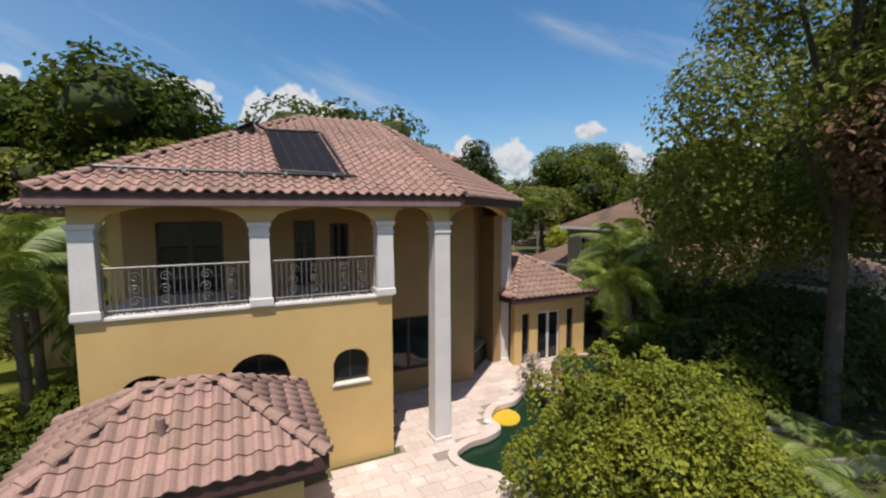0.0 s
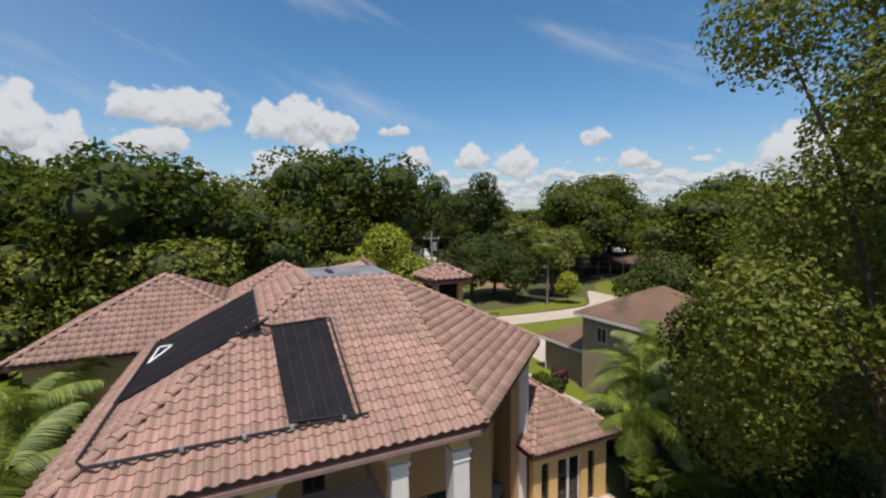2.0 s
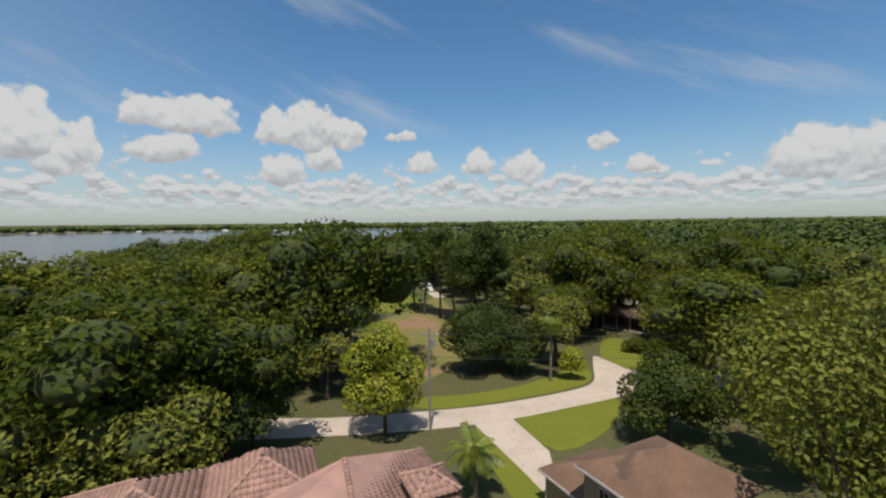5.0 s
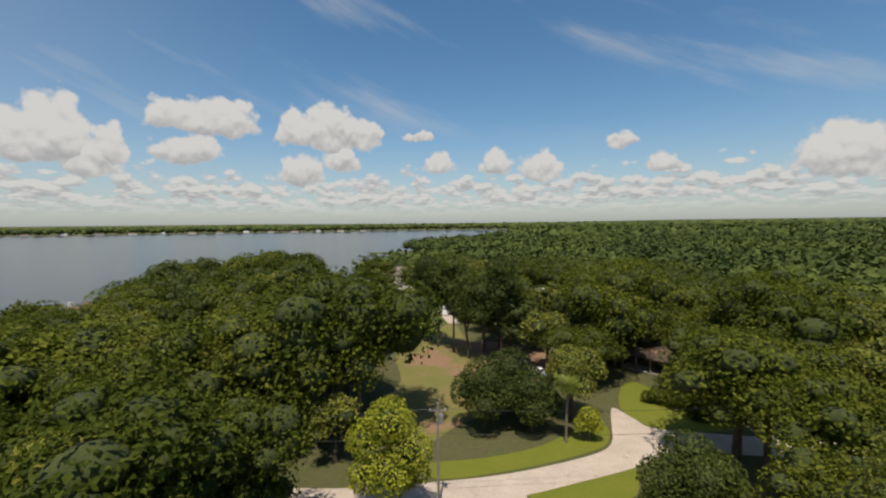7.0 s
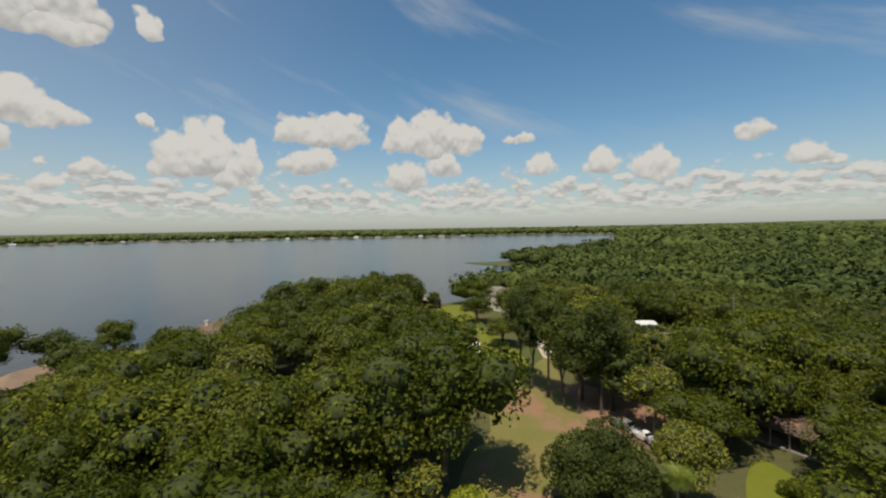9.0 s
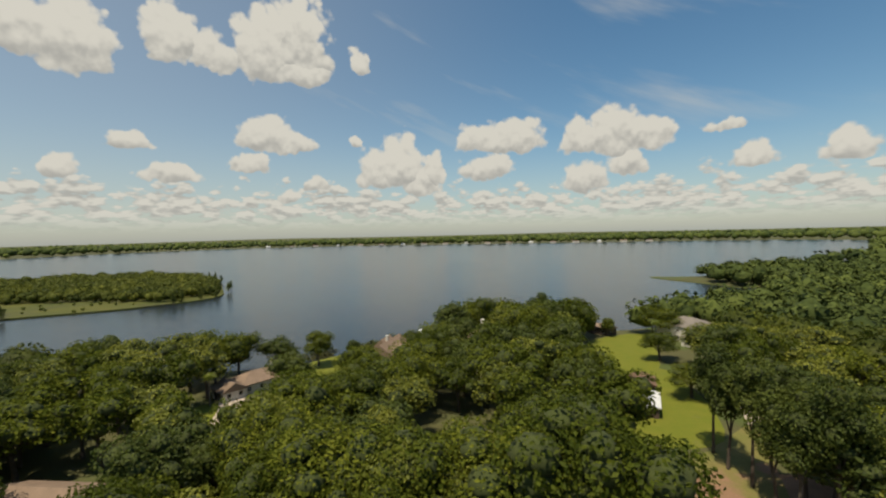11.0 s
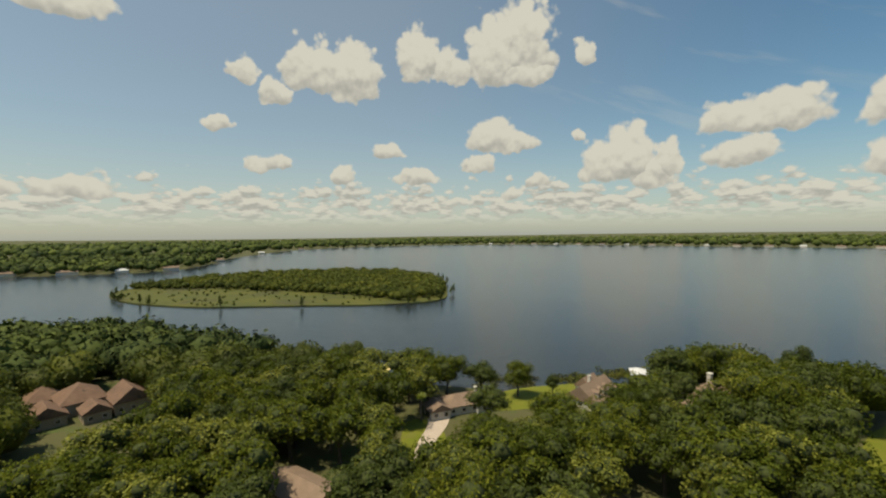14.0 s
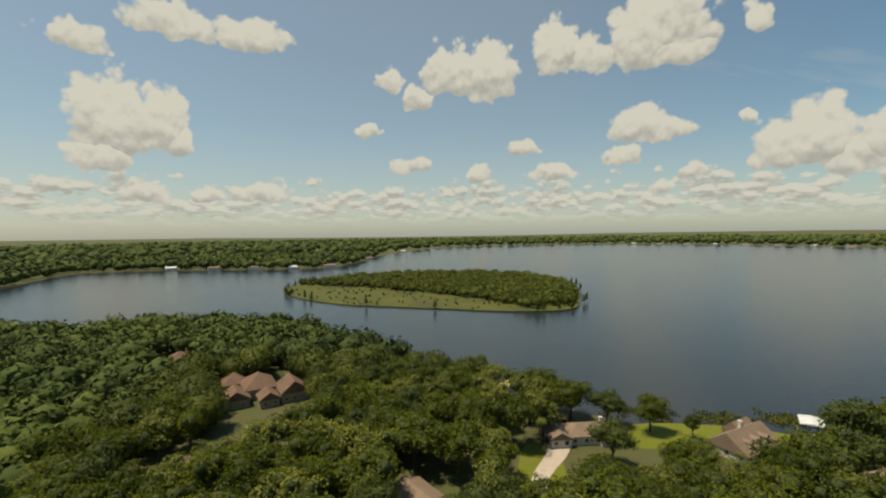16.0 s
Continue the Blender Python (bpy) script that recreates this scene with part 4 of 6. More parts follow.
tube(vent, [(-4.95, -3.2, 3.2), (-4.95, -3.2, 3.52)], [0.07, 0.07], 10)
part("vent_pipe", vent, M_TRIM, pavilion)

# wrought-iron balustrade
def spiral(cx, cz, r, turns, flip=1):
    return [(cx + flip * r * (1 - k / 26) * math.cos(k / 24 * turns * math.tau), 0.14, cz + r * (1 - k / 26) * math.sin(k / 24 * turns * math.tau)) for k in range(25)]


for a, b in ((-6.38, -3.52), (-3.04, -0.42)):
    rail = part("balustrade", tube(tube(bmesh.new(), [(a, 0.14, 5.6), (b, 0.14, 5.6)], 0.026, 6), [(a, 0.14, 4.68), (b, 0.14, 4.68)], 0.018, 6), M_IRON, villa, "black wrought-iron railing")
    n = int((b - a) / 0.118)
    bar = mesh_from("bar", *plain(boxes((-0.01, 0.01, -0.01, 0.01, 4.58, 5.59))), M_IRON)
    for k in range(n + 1):
        x = a + (b - a) * k / n
        if any(abs(k - n * q) < 1.2 for q in (0.2, 0.4, 0.68, 0.86)) and k % 2:
            continue
        ob = new("bar", bar)
        ob.parent, ob.location = rail, (x, 0.14, 0)
    for q in (0.2, 0.4, 0.68, 0.86):
        x = a + (b - a) * q
        bm = bmesh.new()
        for cz, f in ((4.86, 1), (5.1, -1), (5.38, 1)):
            tube(bm, spiral(x, cz, 0.12, 1.6, f), 0.011, 5)
        part("scroll", bm, M_IRON, rail)

# ---- pool heating collectors on the roof ----
def on_front(s, h):
    """A point on the front roof facet: s along, h plan metres from the eave."""
    return Vector((s, -0.27 + h, EAVE + h * (TOP - EAVE) / 6.5))


def on_left(d, h):
    return Vector((-7.4 + h, d, EAVE + h * (TOP - EAVE) / 6.0))


def collector(corners, seams, label):
    """A thin finned mat between four corners (bottom pair first), with seams and header pipes."""
    a, b, c, d = corners
    n = (b - a).cross(d - a).normalized()
    if n.z < 0:
        n = -n
    t = thing("solar_collector", VILLA, label, "solar collector")
    bm = bmesh.new()
    lo = [bm.verts.new(v + n * 0.13) for v in (a, b, c, d)]
    hi = [bm.verts.new(v + n * 0.155) for v in (a, b, c, d)]
    bm.faces.new(lo[::-1]), bm.faces.new(hi)
    for k in range(4):
        bm.faces.new((lo[k], lo[(k + 1) % 4], hi[(k + 1) % 4], hi[k]))
    part("mat", bm, M_SOLAR, t)
    for k in range(1, seams):
        p, q = a.lerp(b, k / seams) + n * 0.16, d.lerp(c, k / seams) + n * 0.16
        part("seam", tube(bmesh.new(), [p, q], 0.009, 5), M_SEAM, t)
    for p, q in ((a, b), (d, c)):
        part("header_pipe", tube(bmesh.new(), [p + n * 0.18, q + n * 0.18], 0.035, 8), M_PIPE, t)
    return t, n


fr = [on_front(-2.66, 0.95), on_front(-1.12, 0.85), on_front(-1.22, 4.3), on_front(-2.86, 4.2)]
t, n = collector(fr, 5, "black rubber solar pool-heating mat with bright seams on the tile roof")
part("riser_pipe", tube(bmesh.new(), [fr[1] + Vector((0.12, 0, 0)) + n * 0.17, fr[2] + Vector((0.12, 0, 0)) + n * 0.17, fr[2] + Vector((-0.3, 0, 0.02)) + n * 0.2], 0.03, 8), M_PIPE, t)
lf = [on_left(3.9, 0.75), on_left(10.7, 0.75), on_left(10.6, 4.2), on_left(3.5, 4.3)]
t2, n2 = collector(lf, 5, "large black solar pool-heating mat covering the side roof slope")
bm = bmesh.new()
tube(bm, [on_left(10.7, 0.6) + n2 * 0.16, on_left(0.75, 0.85) + n2 * 0.16, on_front(-6.45, 0.8) + n * 0.2, on_front(-4.5, 0.83) + n * 0.16, on_front(-0.8, 0.8) + n * 0.16], 0.038, 8)
part("feed_pipe", bm, M_PIPE, t2)
for d0, h0, d1, h1 in ((7.0, 0.95, 8.9, 0.95), (7.0, 0.95, 7.8, 1.5), (7.9, 1.5, 8.9, 1.0)):
    part("marking", tube(bmesh.new(), [on_left(d0, h0) + n2 * 0.15, on_left(d1, h1) + n2 * 0.15], 0.05, 6), M_VANPAINT, t2, "white strokes on the mat")
for s in (-6.0, -4.8, -3.6, -2.6, -1.4):
    part("bracket", boxes((s - 0.04, s + 0.04, 0.42, 0.58, EAVE + 0.5, EAVE + 0.58)), M_METAL, t2)
part("elbow_pipe", tube(bmesh.new(), [lf[3] + n2 * 0.18, lf[3] + n2 * 0.3 + Vector((0.3, 0, 0)), fr[3] + n * 0.3 + Vector((-0.25, 0, 0)), fr[3] + n * 0.18], 0.04, 8), M_PIPE, t2)

# ---- deck, pool and spa ----
def holed_sheet(name, outer, hole, z, mat, label, category):
    bm = bmesh.new()
    for loop in (outer, hole):
        vs = [bm.verts.new((x, y, z)) for x, y in loop]
        for i in range(len(vs)):
            bm.edges.new((vs[i], vs[(i + 1) % len(vs)]))
    bmesh.ops.triangle_fill(bm, edges=list(bm.edges), use_beauty=True)
    for f in bm.faces:
        if f.normal.z < 0:
            f.normal_flip()
    me = bpy.data.meshes.new(name)
    bm.to_mesh(me)
    bm.free()
    return tagged(part(name, me, mat), label, category, kind="structure")


holed_sheet("garden_bed", [(-14, 4), (0, -4), (14, 0), (18, 10), (15, 22), (6, 26), (-6, 24), (-14, 14)], POOL, 0.012, M_GROUND, "dark mulched garden bed", "garden bed")
pool = new("swimming_pool", None)
tagged(pool, "free-form swimming pool with dark green water beside the deck", "pool")
bm = bmesh.new()
rings = [[bm.verts.new((x, y, z)) for x, y in POOL] for z in (-0.02, -1.5)]
for k in range(len(POOL)):
    j = (k + 1) % len(POOL)
    bm.faces.new((rings[0][k], rings[0][j], rings[1][j], rings[1][k]))
bm.faces.new(rings[1])
part("basin", bm, M_POOLW, pool)
bm = bmesh.new()
bm.faces.new([bm.verts.new((x, y, -0.16)) for x, y in POOL])
part("water", bm, M_POOL, pool, "still dark green pool water")
ledge = [(2.1 + 0.5 * math.cos(k * math.tau / 20), 14.05 + 0.62 * math.sin(k * math.tau / 20)) for k in range(20)]
part("tanning_ledge", prism(bmesh.new(), ledge, -0.3, -0.14), material("gold_pool_mosaic", (0.75, 0.5, 0.03), (0.62, 0.4, 0.03), 0.3, 3, 40, 0.05), pool, "bright yellow shallow ledge")
lid = thing("skimmer_lid", pose(1.42, 13.3, 0.062), "round white skimmer lid set in the paving", "skimmer lid")
part("lid", tube(bmesh.new(), [(0, 0, 0), (0, 0, 0.02)], 0.13, 16), M_VANPAINT, lid)
bar = thing("grill_counter", VILLA @ pose(5.5, 5.2, 0.06, 0, 0, 42), "black outdoor grill counter under the porch", "grill")
part("body", boxes((-0.8, 0.8, -0.32, 0.32, 0, 0.82), bevel=0.02), M_PIPE, bar)
part("top", boxes((-0.85, 0.85, -0.36, 0.36, 0.82, 0.88), bevel=0.01), M_METAL, bar)


def rim(bm, loop, inner, outer, z0, z1):
    """A raised border band along a closed loop."""
    n = len(loop)
    rows = [[], [], [], []]
    for k in range(n):
        a, b = Vector((*loop[k - 1], 0)), Vector((*loop[(k + 1) % n], 0))
        out = (b - a).cross(Vector((0, 0, 1))).normalized()
        for row, off, z in zip(rows, (inner, inner, outer, outer), (z0, z1, z1, z0)):
            row.append(bm.verts.new((loop[k][0] + out.x * off, loop[k][1] + out.y * off, z)))
    for k in range(n):
        j = (k + 1) % n
        for a, b in zip(rows, rows[1:]):
            bm.faces.new((a[k], a[j], b[j], b[k]))
    return bm


part("coping", rim(bmesh.new(), POOL, 0.03, -0.24, -0.1, 0.07), M_TRAV, pool, "pale stone coping")
spa = thing("spa", pose(6.1, 17.25, 0), "raised round spa with stone rim and ochre rock spillway", "spa")
ring = [(1.4 * math.cos(k * math.tau / 28), 1.1 * math.sin(k * math.tau / 28)) for k in range(28)]
part("wall", rim(bmesh.new(), ring, 0.0, 0.22, 0.0, 0.42), M_ROCK, spa)
part("coping", rim(bmesh.new(), ring, -0.04, 0.2, 0.42, 0.48), M_SPARIM, spa)
part("rim_wall", boxes((1.5, 4.4, -1.0, -0.5, 0, 0.42), bevel=0.05), M_SPARIM, spa, "low dark stone wall running off under the trees").rotation_euler.z = -0.5
bm = bmesh.new()
bm.faces.new([bm.verts.new((x, y, 0.36)) for x, y in ring])
part("water", bm, M_POOL, spa)
for k in range(9):
    v, f = ICO2
    rs = 0.26 + 0.14 * math.sin(k * 2.3)
    v = v * rs * np.array([1.3, 1, 0.8]) * (1 + 0.22 * np.sin(v[:, :1] * 5 + k) * np.cos(v[:, 1:2] * 6))
    ob = part("rock", mesh_from("rock", v.tolist(), f.tolist(), M_ROCK), M_ROCK, spa)
    ob.location = (-1.5 + 0.34 * k, -1.45 - 0.25 * math.sin(k * 1.7), 0.12 + 0.1 * (k % 2))
DECK = [(-6.5, 8.0), (-1.6, 5.2), (1.2, 7.6), (2.0, 9.0), (6.3, 8.0), (7.0, 11), (6.9, 14.6), (6.4, 16.4), (6.8, 19.2), (6.6, 21), (2, 22), (-2.5, 21), (-2.0, 15), (-1.2, 11.6)]
holed_sheet("deck_bed", DECK, POOL, 0.02, M_GROUT, "pale mortar bed of the pool deck", "deck")

# ---- garden trees, palms and shrubs near the villa ----
def big_tree(name, label, x, y, lobes, count, leaf, mat, height, radius, seed, core=0.55, dead=None):
    rng = np.random.default_rng(seed)
    t = thing(name, pose(x, y, 0), label, "tree")
    part("trunk", trunk_bm(rng, height, radius, lobes, 10), M_BARK, t)
    part("crown", crown_mesh("crown", crown_arrays(lobes, count, leaf, rng, core, 0.1), mat), mat, t)
    if dead:
        part("dry_branch", crown_mesh("dry_branch", crown_arrays(dead, count // 12, leaf, rng, 0), M_DEAD), M_DEAD, t, "dry russet hanging leaves")
    return t


big_tree("laurel_oak", "tall dark laurel oak with patches of dry russet leaves", 12.1, 13.0,
         [(-3.8, 0, 9.8, 1.9, 0.9), (-2.4, 1.9, 18.2, 1.9, 0.9), (-2.2, 1.2, 12.7, 1.5, 0.9), (-0.4, -0.6, 15.4, 2.3, 0.9), (0.8, 0.5, 19.4, 2.2, 1), (2.2, 1, 17, 2.8, 0.9), (2.2, -1.5, 12, 2.9, 0.9),
          (-3.6, 1.2, 7.4, 1.7, 0.9), (3.4, 1, 20.6, 2.0, 0.9), (-0.6, -2.4, 9.5, 2.0, 0.9), (1.5, -3, 15, 2.2, 0.9), (-2.6, 2.6, 5.6, 1.8, 0.9), (0.4, 2.4, 6.4, 2.2, 0.9), (2.6, 0.5, 7.4, 2.2, 0.9)], 52000, 0.15, M_BRIGHT, 20, 0.22, 71, 0.0,
         [(-1.6, -2.6, 8.4, 1.1, 1.3), (-1.0, -3.0, 7.0, 0.8, 1.6)])
big_tree("laurel_oak", "tall leafy laurel oak shading the garden", 14.5, 9.0,
         [(-2.2, 0, 12, 2.6, 0.9), (-1.8, 0.6, 16, 2.6, 1), (0, 0, 20.5, 2.6, 1), (2, 1, 15, 3, 0.9), (-2.6, -0.5, 8, 2.0, 0.9), (1, -2, 11, 3, 0.9), (0.5, 2.5, 18, 2.4, 0.9)], 18000, 0.19, M_DEEP, 20, 0.28, 72, 0.0)
big_tree("shade_tree", "slender shade tree with light green upper leaves", 12.4, 19.5,
         [(-1.6, 0, 7.4, 1.8, 0.9), (-0.6, 0, 8.4, 1.5, 0.9), (1.0, -0.6, 7.2, 1.8, 0.9), (-0.8, -1.2, 7.6, 1.6, 0.9), (0.4, 1.4, 6.8, 1.7, 0.9)], 15000, 0.17, M_OAK, 10, 0.2, 73, 0.0)
big_tree("shade_tree", "leafy shade tree with a bright green top", 18.6, 16.5,
         [(-2.5, 0, 11, 2.6, 0.9), (0, 0, 16, 3.0, 0.9), (2.5, 0.6, 12, 3, 0.9), (-0.8, -1.8, 13.4, 2.5, 0.9), (-1, 1.6, 8.8, 2.4, 0.9)], 14000, 0.22, M_BRIGHT, 16, 0.3, 74, 0.0)
big_tree("shade_tree", "tall shade tree beside the neighbouring house", 23.5, 25.5,
         [(-3, 0, 11, 3.0, 0.9), (0, 0, 16.5, 3.4, 0.9), (3, 0.6, 13, 3.4, 0.9), (-1.8, -2, 14, 2.8, 0.9), (-1, 3, 10, 3, 0.9)], 9000, 0.3, M_BRIGHT, 18, 0.3, 75, 0.65)
big_tree("shade_tree", "dark bushy tree beside the lane", 22.3, 46.5,
         [(-2, 0, 5, 2.8, 0.8), (1.8, 0.5, 5, 2.8, 0.8), (0, -1.4, 6, 2.6, 0.8), (0, 1, 6.6, 2.6, 0.8), (-3.2, -1, 3.2, 2, 0.8), (3.2, 0, 3.2, 2.2, 0.8)], 8000, 0.3, M_DEEP, 7, 0.25, 76, 0.7)
big_tree("lime_tree", "bright yellow-green tree beside the utility pole", -6.9, 47.4,
         [(0, 0, 9.8, 2.3, 0.9), (-2.2, 0.3, 7.6, 2.2, 0.9), (2.0, -0.4, 7.0, 2.1, 0.9), (0.2, -1.6, 5.2, 2.1, 0.9), (-0.5, 1.7, 8.4, 2.1, 0.9), (-2.4, -0.8, 4.6, 1.7, 0.9), (2.2, 0.6, 4.4, 1.6, 0.9)], 9000, 0.26, M_LIME, 9, 0.2, 77, 0.6)
big_tree("lime_tree", "small bright lime-green tree on the verge", 16.9, 63.2,
         [(0, 0, 3.4, 1.3, 0.9), (-0.9, 0.2, 2.4, 1.0, 0.9), (0.9, 0, 2.3, 1.0, 0.9)], 2200, 0.22, M_LIME, 4, 0.1, 78, 0.6)
for k, (x, y, sz) in enumerate(((3.0, 66.0, 1.0), (9.5, 65.5, 0.85), (7, 71, 1.0))):
    big_tree("shade_tree", "rounded dark green tree between lane and clearing", x, y,
             [(0, 0, 7.4 * sz, 3.0 * sz, 0.9), (-2.4 * sz, 0.4, 5.6 * sz, 2.4 * sz, 0.9), (2.3 * sz, 0, 5.4 * sz, 2.5 * sz, 0.9), (0, -2 * sz, 4.6 * sz, 2.4 * sz, 0.9), (0.4, 2 * sz, 5.4 * sz, 2.4 * sz, 0.9)], 7000, 0.3, M_DEEP, 8, 0.25, 80 + k, 0.7)
# tall trees with bare trunks round the clearing's end
for k, (x, y) in enumerate(((-7, 107), (-3, 103), (0.5, 98.5), (3.2, 96), (7.4, 96.5), (4, 103), (10, 99), (-10, 112))):
    h = 19 + 3 * math.sin(k * 1.9)
    big_tree("laurel_oak", "tall oak with a bare trunk and a high dark crown", x, y,
             [(0, 0, h - 2, 2.8, 0.9), (-1.8, 0.6, h - 5, 2.4, 0.9), (1.8, -0.4, h - 5.2, 2.5, 0.9), (0.3, 1.5, h - 7.5, 2.2, 0.9), (-0.6, -1.6, h - 7, 2.0, 0.9)], 3400, 0.42, M_DEEP, h, 0.26, 90 + k, 0.6)["group"] = "tall trees at the clearing"


def frond_mesh(length, droop, leaflets, width, seed, twist=0.5):
    """One feather frond along +x: a bent rib with leaflets either side."""
    rng = np.random.default_rng(seed)
    vs, fs = [], []
    def rib(t):
        return np.array([length * (t - 0.18 * droop * t * t), 0, length * (0.42 * t - droop * 0.85 * t * t)])
    for k in range(leaflets):
        t = 0.12 + 0.88 * k / leaflets
        p = rib(t)
        w = width * (0.5 + math.sin(math.pi * min(1, t * 0.95)) * 0.8)
        for side in (-1, 1):
            tip = p + np.array([0.3 * w, side * w * (0.85 + 0.2 * rng.random()), -w * (twist + 0.3 * rng.random())])
            q = p + np.array([0.07, 0, 0.0])
            mid = (p + tip) / 2 + np.array([0.05, 0, 0.1 * w])
            i = len(vs)
            vs += [p, q - np.array([0.03, 0, 0]), mid + np.array([0.022, 0, 0]), tip, mid - np.array([0.02, 0, 0])]
            fs += [(i, i + 1, i + 2), (i, i + 2, i + 4), (i + 4, i + 2, i + 3)]
    for k in range(8):
        a, b = rib(k / 8), rib((k + 1) / 8)
        r = 0.03 * (1 - k / 9)
        i = len(vs)
        vs += [a + (0, r, 0), a - (0, r, 0), b + (0, r * 0.85, 0), b - (0, r * 0.85, 0), (a + b) / 2 + (0, 0, r)]
        fs += [(i, i + 1, i + 4), (i + 1, i + 3, i + 4), (i + 3, i + 2, i + 4), (i + 2, i, i + 4)]
    return array_mesh("frond", np.array(vs), np.array(fs), M_PALM)


FRONDS = [frond_mesh(2.6, 0.5 + 0.22 * k, 46, 0.52, k) for k in range(4)]
FANS = [frond_mesh(1.5, 0.5 + 0.25 * k, 12, 0.75, 20 + k, 0.2) for k in range(3)]


def palm(name, label, x, y, height, fronds, meshes, size, seed, lean=0.3, radius=0.16):
    rng = np.random.default_rng(seed)
    t = thing(name, pose(x, y, 0.0, 0, 0, rng.random() * 360), label, "palm tree")
    bm = bmesh.new()
    pts = [(lean * (k / 8) ** 2, 0, -0.2 + (height + 0.2) * k / 8) for k in range(9)]
    tube(bm, pts, [radius * (1.3 if k == 0 else 1.0 + 0.12 * (k % 2)) for k in range(9)], 9)
    part("trunk", bm, M_PALMBARK, t)
    for k in range(fronds):
        ob = new("frond", meshes[k % len(meshes)])
        ob.parent = t
        ob.matrix_basis = pose(lean, 0, height, 0, -38 + 75 * (k / fronds) + 8 * rng.normal(), k * 137.5 + 10 * rng.normal()) @ Matrix.Scale(size * (0.85 + 0.3 * rng.random()), 4)
    return t


for k, (x, y, h, s) in enumerate(((9.4, 22.6, 4.6, 1.15), (7.9, 20.6, 3.6, 1.0), (2.2, 37.2, 3.6, 1.0), (-13.6, 13.6, 5.0, 1.1), (-15.6, 16.2, 5.8, 1.2), (-17.4, 19.4, 5.6, 1.2), (11.0, 24.4, 5.2, 1.1), (9.8, 18.2, 1.6, 0.8), (-12.2, 15.6, 3.4, 1.0))):
    palm("feather_palm", "feathery palm with arching yellow-green fronds", x, y, h, 22, FRONDS, s, 200 + k)["group"] = "feather palms"
palm("cabbage_palm", "slim cabbage palm with a round fan-leaf head", 13.8, 62.8, 8.0, 40, FANS, 1.15, 230, 0.2)
for k, (x, y, h) in enumerate(((-62, 118, 9), (-40, 190, 9), (-118, 60, 8), (-99, 152, 8))):
    palm("cabbage_palm", "slim cabbage palm with a round fan-leaf head", x, y, h, 34, FANS, 1.15, 240 + k, 0.2)
for k, (x, y) in enumerate(((8.4, 10.4), (9.2, 8.6), (10.6, 11.2), (6.9, 9.8))):
    palm("sword_fern", "low clump of arching dark fern fronds", x, y, 0.25, 18, FRONDS, 0.62, 260 + k, 0.0, 0.08)["category"] = "fern"


def shrub(name, label, x, y, lobes, count, leaf, mat, seed, z=0.0):
    rng = np.random.default_rng(seed)
    t = thing(name, pose(x, y, z), label, "shrub")
    bm = bmesh.new()
    for l in lobes:
        tube(bm, [(l[0] * 0.2, l[1] * 0.2, -0.1), (l[0] * 0.7, l[1] * 0.7, l[2] * 0.6), l[:3]], [0.05, 0.035, 0.012], 5)
    part("stems", bm, M_BARK, t)
    part("foliage", crown_mesh("foliage", crown_arrays(lobes, count, leaf, rng, 0.5, 0.35), mat), mat, t)
    return t


shrub("golden_bush", "large feathery bright yellow-green bush", 3.8, 8.3,
      [(2.0 * math.sin(k * 2.4) * (0.45 + 0.5 * (k % 3) / 2) + 0.2, 1.7 * math.cos(k * 2.4) * (0.45 + 0.5 * (k % 3) / 2), 1.5 + 1.25 * (1 - (k % 3) / 2) + 0.3 * math.sin(k * 5.1), 0.7 + 0.22 * math.sin(k * 3.7), 1.0) for k in range(20)]
      + [(2.35 * math.sin(k * 2.4) * math.sqrt(k / 44), 1.9 * math.cos(k * 2.4) * math.sqrt(k / 44), 3.5 - 1.6 * k / 44 + 0.35 * math.sin(k * 4.3), 0.24 + 0.1 * math.sin(k * 2.9), 1.7) for k in range(44)],
      44000, 0.08, M_BUSH, 301)
shrub("white_flowering_shrub", "small shrub covered in pale pink-white blossom", 3.3, 15.7, [(0, 0, 1.0, 0.42, 1.0), (0.35, -0.3, 0.7, 0.34, 1), (-0.3, -0.35, 0.8, 0.3, 1), (0.1, 0.3, 1.25, 0.25, 1)], 1100, 0.06, material("pale_blossom", (0.6, 0.48, 0.44), (0.42, 0.34, 0.28), 0.8, 5, 30, 0, island=0.3, translucent=0.3), 302)
for k, (x, y, s) in enumerate(((8.6, 17.4, 0.9), (10.2, 15.8, 1.3), (7.7, 15.2, 0.7), (9.6, 13.6, 1.0), (12.4, 14.4, 1.5), (8.3, 12.6, 0.8), (11.8, 17.6, 1.4), (14.6, 16, 1.5), (15.8, 12.4, 1.6), (12.6, 22.0, 1.3), (8.2, 24.4, 0.9),
                               (-11.0, 9.2, 0.9), (-13.8, 11.2, 1.1), (-16.6, 12.4, 1.2), (-19.5, 15.0, 1.3), (-11.4, 12.6, 0.8), (-21, 20, 1.5), (-20, 25, 1.6), (6.6, 32.8, 0.5), (7.2, 31.6, 0.5), (-10.4, 7.4, 0.8), (14, 23.5, 2.0), (16.8, 22.2, 2.3), (19, 20.5, 2.4), (12.6, 18.2, 1.9), (16, 18, 2.2), (20.5, 24, 2.2))):
    shrub("garden_shrub", "dense dark green garden shrub", x, y, [(0, 0, 1.1 * s, 1.0 * s, 0.9), (0.8 * s, 0.2, 0.8 * s, 0.8 * s, 0.9), (-0.7 * s, 0.4 * s, 0.9 * s, 0.8 * s, 0.9), (0.1, -0.8 * s, 0.7 * s, 0.8 * s, 0.9)], 1800, 0.17, M_DEEP if k % 3 else M_OAK, 310 + k)["group"] = "garden shrubs"
